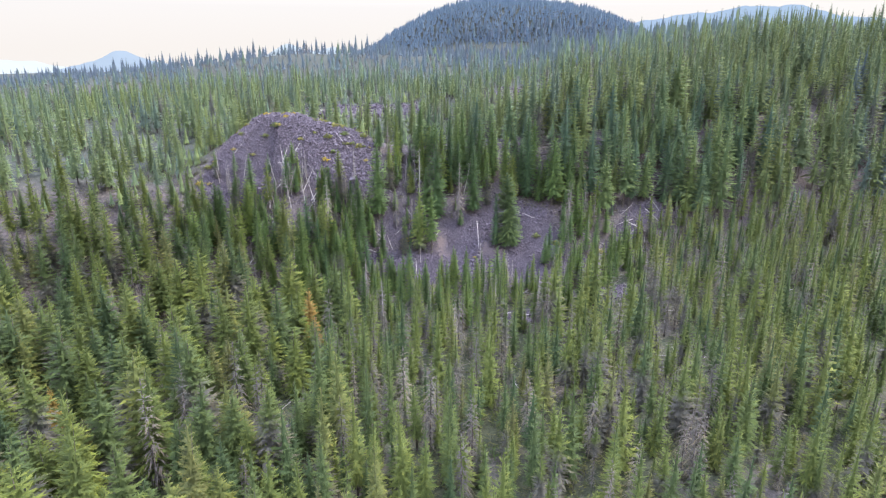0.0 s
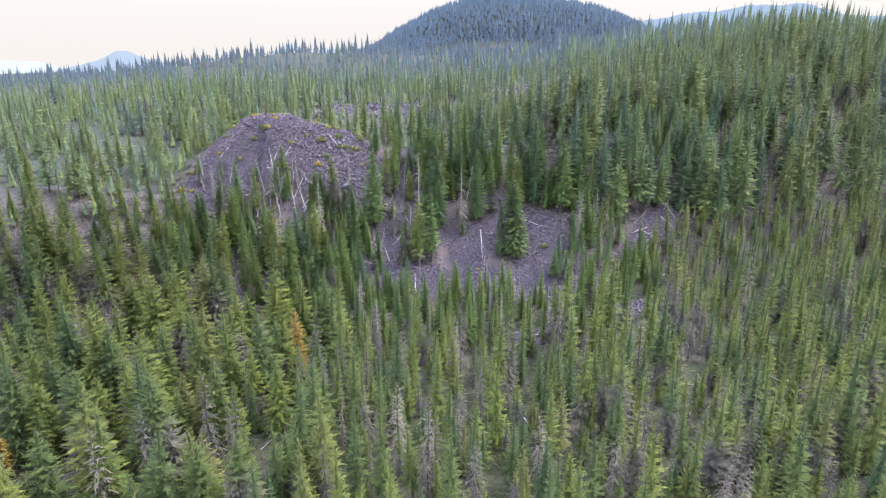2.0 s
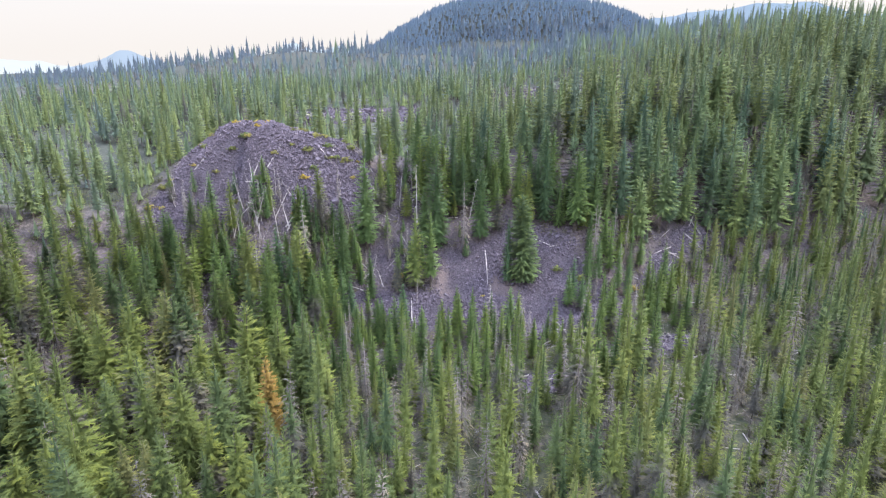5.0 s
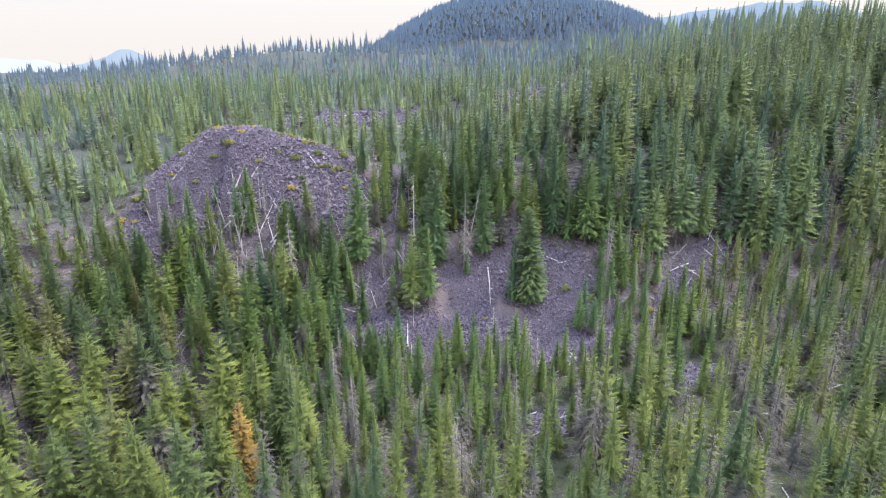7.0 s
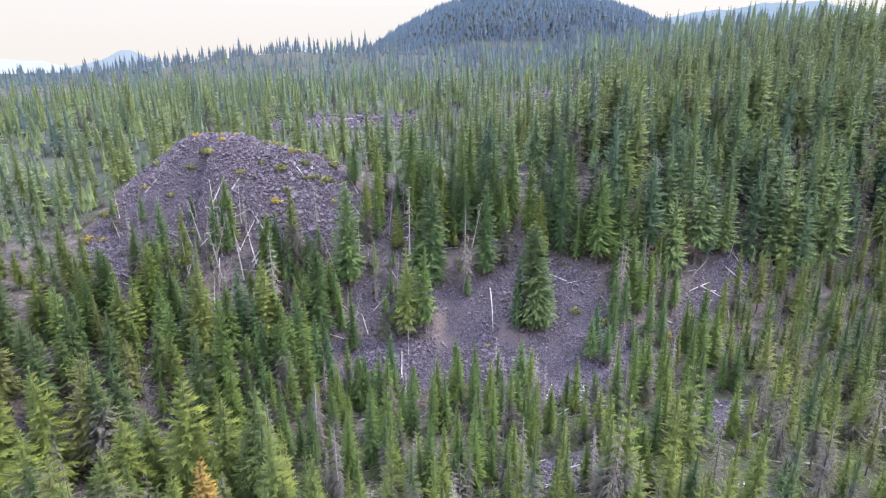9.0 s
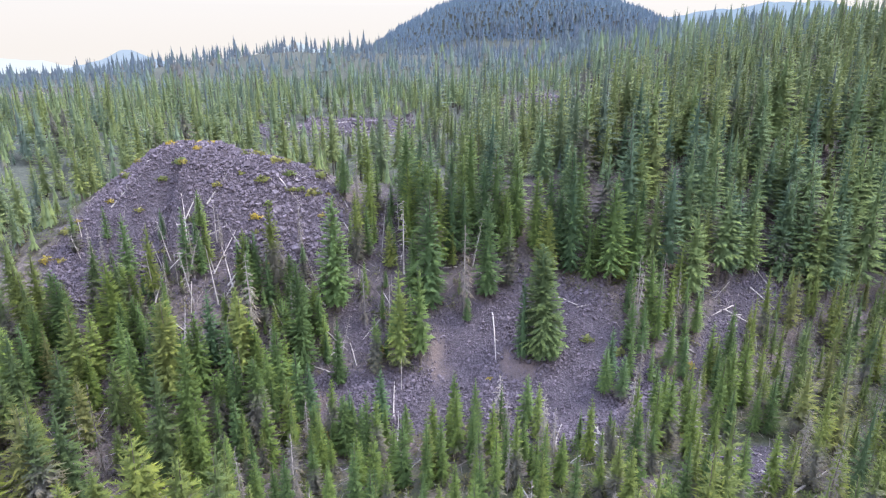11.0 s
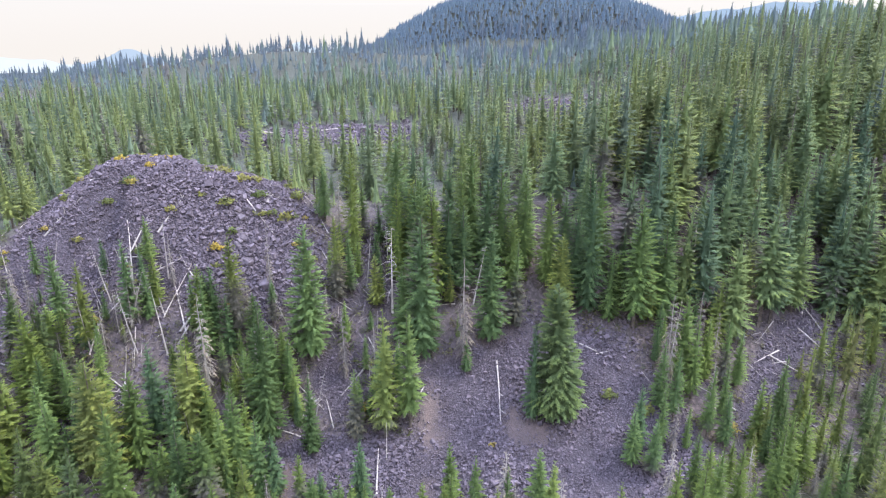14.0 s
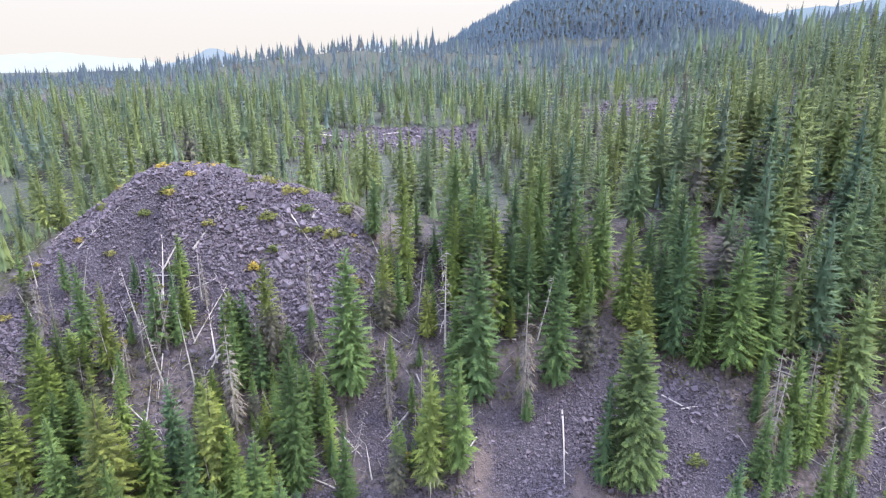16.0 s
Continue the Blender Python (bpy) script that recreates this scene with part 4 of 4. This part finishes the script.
# ---- fallen logs ----
class LogStock:
    """Bleached fallen trunks, laid between two spots of the ground."""

    def __init__(self):
        self.made = []

    def build(self, v):
        rng = np.random.default_rng(800 + v)
        root = new("fallen_log")
        u = np.linspace(0, 1, 7)
        path = np.stack([u, 0.012 * np.sin(u * 4 + v), 0.008 * np.sin(u * 5)], 1) * 6.0
        part("trunk", *tube(path, 0.16 * (1 - 0.7 * u), 7), M_DEADWOOD, root, shade=True)
        for k in range(3 + v):
            f = rng.uniform(0.3, 0.95)
            a = rng.uniform(0.2, 2.9)
            ln = rng.uniform(0.35, 1.1)
            p = np.array([[f * 6, 0, 0], [f * 6 + 0.35 * ln, math.cos(a) * ln * 0.6, math.sin(a) * ln * 0.6], [f * 6 + 0.5 * ln, math.cos(a) * ln, math.sin(a) * ln]])
            part("stub", *tube(p, [0.05, 0.035, 0.012], 4), M_DEADWOOD, root)
        tagged(root, "bleached fallen log with broken branch stubs", "log", "fallen logs")
        return root

    def put(self, x0, y0, x1, y1, thick=1.0, lift=0.2, rise=0.0):
        a = Vector((x0, y0, place_z(x0, y0) + lift))
        b = Vector((x1, y1, place_z(x1, y1) + lift + rise))
        d = b - a
        v = int(abs(x0 * 5 + y0 * 3)) % 4
        m = Matrix.Translation(a) @ d.to_track_quat("X", "Z").to_matrix().to_4x4()
        sc = Matrix.Diagonal((d.length / 6.0, thick, thick, 1))
        if len(self.made) <= v:
            v = len(self.made)
            self.made.append(self.build(v))
            self.made[v].matrix_basis = m @ sc
            return
        copy_thing(self.made[v], m).matrix_basis = m @ sc


LOGS = LogStock()


def lay_logs():
    put = LOGS.put
    put(10.4, 183.6, 10.7, 174.2, 1.0)
    put(-7.4, 163.6, -8.0, 170.8, 0.9)
    put(23.5, 187.4, 28.6, 185.6, 1.0)
    put(27.2, 185.6, 30.0, 186.2, 0.7)
    put(-38.6, 176.4, -35.2, 182.2, 1.3)
    put(-37.6, 177.4, -38.8, 174.6, 1.2)
    put(-29.8, 196.6, -30.8, 203.2, 1.5)
    put(-33.4, 195.6, -27.8, 192.6, 1.0)
    put(-58.6, 192.6, -53.4, 198.4, 1.2)
    put(-50.2, 198.6, -48.2, 191.8, 1.1)
    put(-57.6, 197.2, -53.0, 197.8, 0.6)
    put(-55.4, 199.2, -51.2, 203.0, 0.8)
    put(-50.4, 196.6, -52.6, 201.4, 1.2)
    put(-44.4, 185.6, -42.2, 191.4, 1.4)
    put(-33.6, 197.0, -28.2, 199.2, 0.9)
    put(-31.2, 193.8, -29.4, 199.4, 1.0)
    put(-62.4, 184.6, -58.6, 190.2, 1.0)
    put(-39.6, 196.4, -36.2, 201.2, 0.7)
    put(-47.6, 181.8, -46.2, 187.0, 0.9)
    put(-45.8, 179.6, -40.6, 183.8, 0.8)
    put(-52.6, 166.4, -43.8, 167.4, 1.2)
    put(-49.8, 163.4, -46.6, 168.8, 0.8)
    put(49.0, 143.4, 58.2, 149.6, 1.5)
    put(66.0, 195.8, 69.2, 190.6, 1.0, rise=1.6)
    put(70.8, 196.4, 67.6, 201.4, 0.9, rise=1.2)
    put(58.6, 190.2, 65.2, 186.6, 0.8)
    put(72.0, 147.6, 77.8, 145.2, 1.2)
    put(17.0, 136.2, 24.2, 139.8, 1.1)
    put(28.6, 138.2, 33.4, 141.6, 0.9)
    put(-30.4, 135.8, -25.0, 131.6, 1.2)
    put(53.4, 216.2, 55.2, 230.6, 1.2)
    put(-40.0, 290.0, -31.0, 296.0, 1.8)
    put(-44.0, 286.0, -48.0, 297.0, 1.6)
    put(40.0, 321.0, 52.0, 317.0, 1.6)
    rng = np.random.default_rng(79)
    for k in range(26):
        cx, cy = ((-38, 288), (44, 318), (50, 306))[k % 3]
        x, y = cx + rng.uniform(-22, 22), cy + rng.uniform(-12, 12)
        a, ln = rng.uniform(0, 6.283), rng.uniform(4, 10)
        put(x, y, x + ln * math.cos(a), y + ln * math.sin(a), rng.uniform(1.0, 1.8))
    rng = np.random.default_rng(77)
    n = 0
    while n < 210:
        zone = n % 6
        if zone < 2:
            x, y = rng.uniform(6, 95), rng.uniform(105, 172)
        elif zone in (2, 5):
            x, y = rng.uniform(-64, -6), rng.uniform(156, 182)
        elif zone == 3:
            x, y = rng.uniform(-20, 70), rng.uniform(176, 208)
        else:
            x, y = rng.uniform(-70, 60), rng.uniform(95, 165)
        if in_clearing(x, y) > 0.1 or in_mound(x, y) > 0.3:
            continue
        a, ln = rng.uniform(0, 6.283), rng.uniform(2.5, 7.5)
        put(x, y, x + ln * math.cos(a), y + ln * math.sin(a), rng.uniform(0.5, 1.1))
        n += 1


lay_logs()


# ---- bushes ----
def make_bush(root, v):
    rng = np.random.default_rng(900 + v)
    n = 340
    d = rng.normal(0, 1, (n, 3))
    d /= np.linalg.norm(d, axis=1, keepdims=True)
    d[:, 2] = np.abs(d[:, 2])
    lump = 0.75 + 0.35 * np.sin(d[:, 0] * 5 + v) * np.cos(d[:, 1] * 4)
    c = d * (np.array([1.0, 1.0, 0.75]) * lump[:, None]) * rng.uniform(0.75, 1.05, (n, 1))
    e1 = rng.normal(0, 0.1, (n, 3))
    e2 = rng.normal(0, 0.1, (n, 3))
    v4 = np.stack([c, c + e1, c + e1 + e2, c + e2], 1).reshape(-1, 3)
    i = np.arange(n) * 4
    part("leaves", v4, np.concatenate([np.stack([i, i + 1, i + 2], 1), np.stack([i, i + 2, i + 3], 1)]), M_BUSH, root, attrs={"soft": np.repeat(d, 4, 0), "outer": np.repeat(np.clip(lump, 0, 1), 4)})
    for k in range(3):
        p = np.array([[0, 0, -0.15], [0.2 * math.cos(k * 2.1), 0.2 * math.sin(k * 2.1), 0.35], [0.5 * math.cos(k * 2.1), 0.5 * math.sin(k * 2.1), 0.6]])
        part("stem", *tube(p, [0.035, 0.025, 0.012], 4), M_BARK, root)
    return 1.0


BUSH = Stock("bush", make_bush, 5, "low yellow-green bush growing among the lava stones", "bushes on the talus", "bush")


def plant_bushes():
    rng = np.random.default_rng(91)
    for x, y, h in ((-52, 194, 1.5), (-50, 190.5, 1.0), (-27, 196, 1.6), (-30.5, 194.5, 1.1), (-36, 187, 1.2), (-35.4, 185, 0.8), (-46, 183, 1.3), (-57, 184.5, 0.9), (-63, 186, 0.8), (28.2, 179.4, 1.3), (9.2, 171.5, 0.6), (-36, 193.5, 1.5), (-56, 199, 1.2), (-51, 201.5, 1.3), (-40, 202.5, 1.2), (-26, 202, 1.4), (34, 178, 1.6), (22.5, 193, 1.3), (-41, 199, 1.2), (-38.5, 200.5, 1.4), (-35, 199.5, 1.5), (-33, 201, 1.2), (-31.5, 197.5, 1.3), (-29, 195.5, 1.1), (-47.5, 200, 1.1), (-49, 195, 0.9), (-34, 190, 1.2), (-40, 193, 0.8), (-43.5, 189, 1.0), (-54.5, 190, 1.0)):
        BUSH.put(x, y, h, rng.uniform(0, 360), sink=0.1, wide=1.25)
    n = 0
    while n < 46:
        x, y = rng.uniform(-75, 60), rng.uniform(158, 204)
        m = in_mound(x, y)
        if (0.0 < m < 0.25 and n < 30) or (-0.5 < in_clearing(x, y) < 0.0 and n >= 30):
            BUSH.put(x, y, rng.uniform(0.5, 1.3), rng.uniform(0, 360), sink=0.1, wide=1.25)
            n += 1


plant_bushes()


def plant_undergrowth():
    rng = np.random.default_rng(95)
    kinds = []
    for k in range(4):
        c = crown_of(1.0, 0.75, 0.08, 16, 2, 0.42, np.random.default_rng(960 + k), 0.5, core=0.0, broad=0.3)
        t = tube(np.array([[0, 0, -0.2], [0, 0, 0.9]]), [0.03, 0.01], 3)
        kinds.append((*c, *t, 1.0, foliage(np.concatenate([c[0], t[0]]), 1.0, 0.8, 0.1, 0.6, rng)))
    x, y = scatter(-95, 130, 70, 212, 2.2, rng)
    keep = (open_ground(x, y) < 0.02) & along_flight(x, y, 8) & (rng.random(len(x)) < 0.4 + 0.9 * fbm(x, y, 15, 97))
    x, y = x[keep], y[keep]
    h = rng.uniform(0.6, 1.0, len(x)) * (1 + 1.4 * (rng.random(len(x)) < 0.35))
    bx, by = scatter(-72, 0, 146, 186, 1.5, rng)
    keep = (in_clearing(bx, by) < 0.0) & (in_mound(bx, by) < 0.1) & (rng.random(len(bx)) < 1.5 * fbm(bx, by, 7, 99) - 0.2)
    x, y = np.concatenate([x, bx[keep]]), np.concatenate([y, by[keep]])
    h = np.concatenate([h, rng.uniform(0.5, 1.3, keep.sum())])
    ob = forest("undergrowth", "low huckleberry and seedlings between the trunks", x, y, h, rng.uniform(0.8, 1.4, len(x)), kinds, M_UNDER, rng, sink=0.05)
    tagged(ob, category="undergrowth")


plant_undergrowth()


# ---- litter on the slopes ----
def scatter_sticks():
    rng = np.random.default_rng(83)
    vs, ts, n = [], [], 0
    x, y = scatter(-70, 80, 100, 210, 1.5, rng)
    keep = (in_clearing(x, y) < 0.05) & (in_mound(x, y) < 0.1) & (rng.random(len(x)) < 1.5 * fbm(x, y, 11, 85) - 0.1 + 0.5 * ((y > 152) & (x < 0)))
    for px, py in zip(x[keep], y[keep]):
        a, ln = rng.uniform(0, 6.283), rng.uniform(0.6, 3.0)
        p = np.array([(px, py, 0.0), (px + ln * math.cos(a), py + ln * math.sin(a), 0.0)])
        p[:, 2] = terrain(p[:, 0], p[:, 1]) + rng.uniform(0.02, 0.35, 2)
        v, t = tube(p, [0.05, 0.025], 3)
        vs.append(v)
        ts.append(t + n)
        n += len(v)
    ob = new("branch_litter", mesh_of("branch_litter", np.concatenate(vs), np.concatenate(ts), [M_STICK]))
    tagged(ob, "bleached fallen branches littering the forest floor", "branches", kind="stuff")


scatter_sticks()


# ---- talus ----
def stone_shape(v, fine=False):
    """An angular lava block: a box with skewed corners; the fine one has its corners broken off."""
    rng = np.random.default_rng(1000 + v)
    bm = bmesh.new()
    bmesh.ops.create_cube(bm, size=0.85)
    for q in bm.verts:
        q.co = Vector([c * k for c, k in zip(q.co, rng.uniform(0.55, 1.25, 3))])
    if fine:
        bmesh.ops.bevel(bm, geom=bm.edges[:] + bm.verts[:], offset=0.09, segments=1, affect="EDGES")
    bmesh.ops.triangulate(bm, faces=bm.faces[:])
    bm.verts.index_update()
    verts = np.array([q.co[:] for q in bm.verts]) * np.array([1.2, 0.95, 0.8])
    tris = np.array([[q.index for q in f.verts] for f in bm.faces])
    bm.free()
    return verts, tris


def talus(name, label, inside, x0, x1, y0, y1, step, seed, big, big_part, grow=1.0, crag=None):
    """A field of loose lava stones: the large ones are single stones, the rest one joined heap."""
    rng = np.random.default_rng(seed)
    root = tagged(new(name), label, "talus", kind="structure")
    shapes = [stone_shape(v) for v in range(7)]
    x, y = scatter(x0, x1, y0, y1, step, rng)
    keep = (inside(x, y) > rng.uniform(-0.12, 0.1, len(x))) & (rng.random(len(x)) > 0.96 * earth(x, y))
    x, y = x[keep], y[keep]
    coarse = smooth(0.35, 0.7, fbm(x, y, 9, seed))
    size = np.exp(rng.normal(-1.38, 0.38, len(x))) * (0.8 + 0.55 * coarse) * grow
    pick = rng.integers(0, 7, len(x))
    z = terrain(x, y)
    vs, ts, n = [], [], 0
    for k, (v, t) in enumerate(shapes):
        idx = np.where(pick == k)[0]
        ax = rng.normal(0, 1, (len(idx), 4))
        ax /= np.linalg.norm(ax, axis=1, keepdims=True)
        w, i, j, q = ax.T
        rot = np.stack([1 - 2 * (j * j + q * q), 2 * (i * j - q * w), 2 * (i * q + j * w),
                        2 * (i * j + q * w), 1 - 2 * (i * i + q * q), 2 * (j * q - i * w),
                        2 * (i * q - j * w), 2 * (j * q + i * w), 1 - 2 * (i * i + j * j)], 1).reshape(-1, 3, 3)
        pv = np.einsum("nij,vj->nvi", rot, v) * size[idx][:, None, None]
        pv += np.stack([x[idx], y[idx], z[idx] + 0.3 * size[idx] * rng.uniform(0.2, 1.6, len(idx))], 1)[:, None]
        vs.append(pv.reshape(-1, 3))
        ts.append((t[None] + (np.arange(len(idx)) * len(v))[:, None, None]).reshape(-1, 3) + n)
        n += len(idx) * len(v)
    heap = new("loose_stones", mesh_of("loose_stones", np.concatenate(vs), np.concatenate(ts), [M_ROCK]))
    heap.parent = root
    tagged(heap, "jumbled dark purple-grey lava stones", kind="stuff")
    fine = [mesh_of("stone", *stone_shape(20 + k, True), [M_ROCK_ONE]) for k in range(6)]
    cx, cy, rx, ry = big_part
    n = 0
    while n < big:
        bx, by = cx + rng.uniform(-rx, rx), cy + rng.uniform(-ry, ry)
        if inside(bx, by) < 0.05:
            continue
        s = min(1.2, math.exp(rng.normal(-1.0, 0.32))) * grow
        if crag:
            s *= 1 + 1.5 * float(hump(bx, by, *crag))
        ob = new("stone", fine[n % 6])
        ob.parent = root
        ob.matrix_basis = Matrix.Translation((bx, by, place_z(bx, by) + 0.12 * s)) @ pose(0, 0, 0, rng.uniform(-40, 40), rng.uniform(-40, 40), rng.uniform(0, 360)) @ Matrix.Scale(s, 4)
        n += 1


talus("talus_mound", "bare mound of dark purple-grey lava stones", in_mound, -85, -14, 160, 212, 0.29, 5, 290, (-42, 188, 24, 15), crag=(-32, 188, 6, 7))
talus("talus_slope", "open slope of dark purple-grey lava stones", in_clearing, -30, 42, 154, 193, 0.3, 6, 290, (12, 171, 26, 14))


def in_rubble(x, y):
    """Broken stony ground under the trees of the flow's front."""
    s = y - foot(x)
    return np.minimum(np.minimum(smooth(-3, 3, s), 1 - smooth(38, 46, s)), smooth(0.42, 0.68, fbm(x, y, 8, 41))) - 0.3 - 2 * (open_ground(x, y) > 0)


talus("rubble_slope", "scattered lava stones on brown duff under firs", in_rubble, -64, 78, 140, 212, 0.6, 8, 60, (0, 176, 50, 18))
talus("talus_strip", "strip of dark lava stones in a dry gully", in_gap, -60, 75, 130, 206, 0.42, 7, 120, (59, 188, 14, 14))
talus("talus_upper", "far openings of dark lava stones among firs", in_gap, -72, 78, 268, 340, 1.0, 9, 60, (44, 316, 26, 16), grow=2.2)
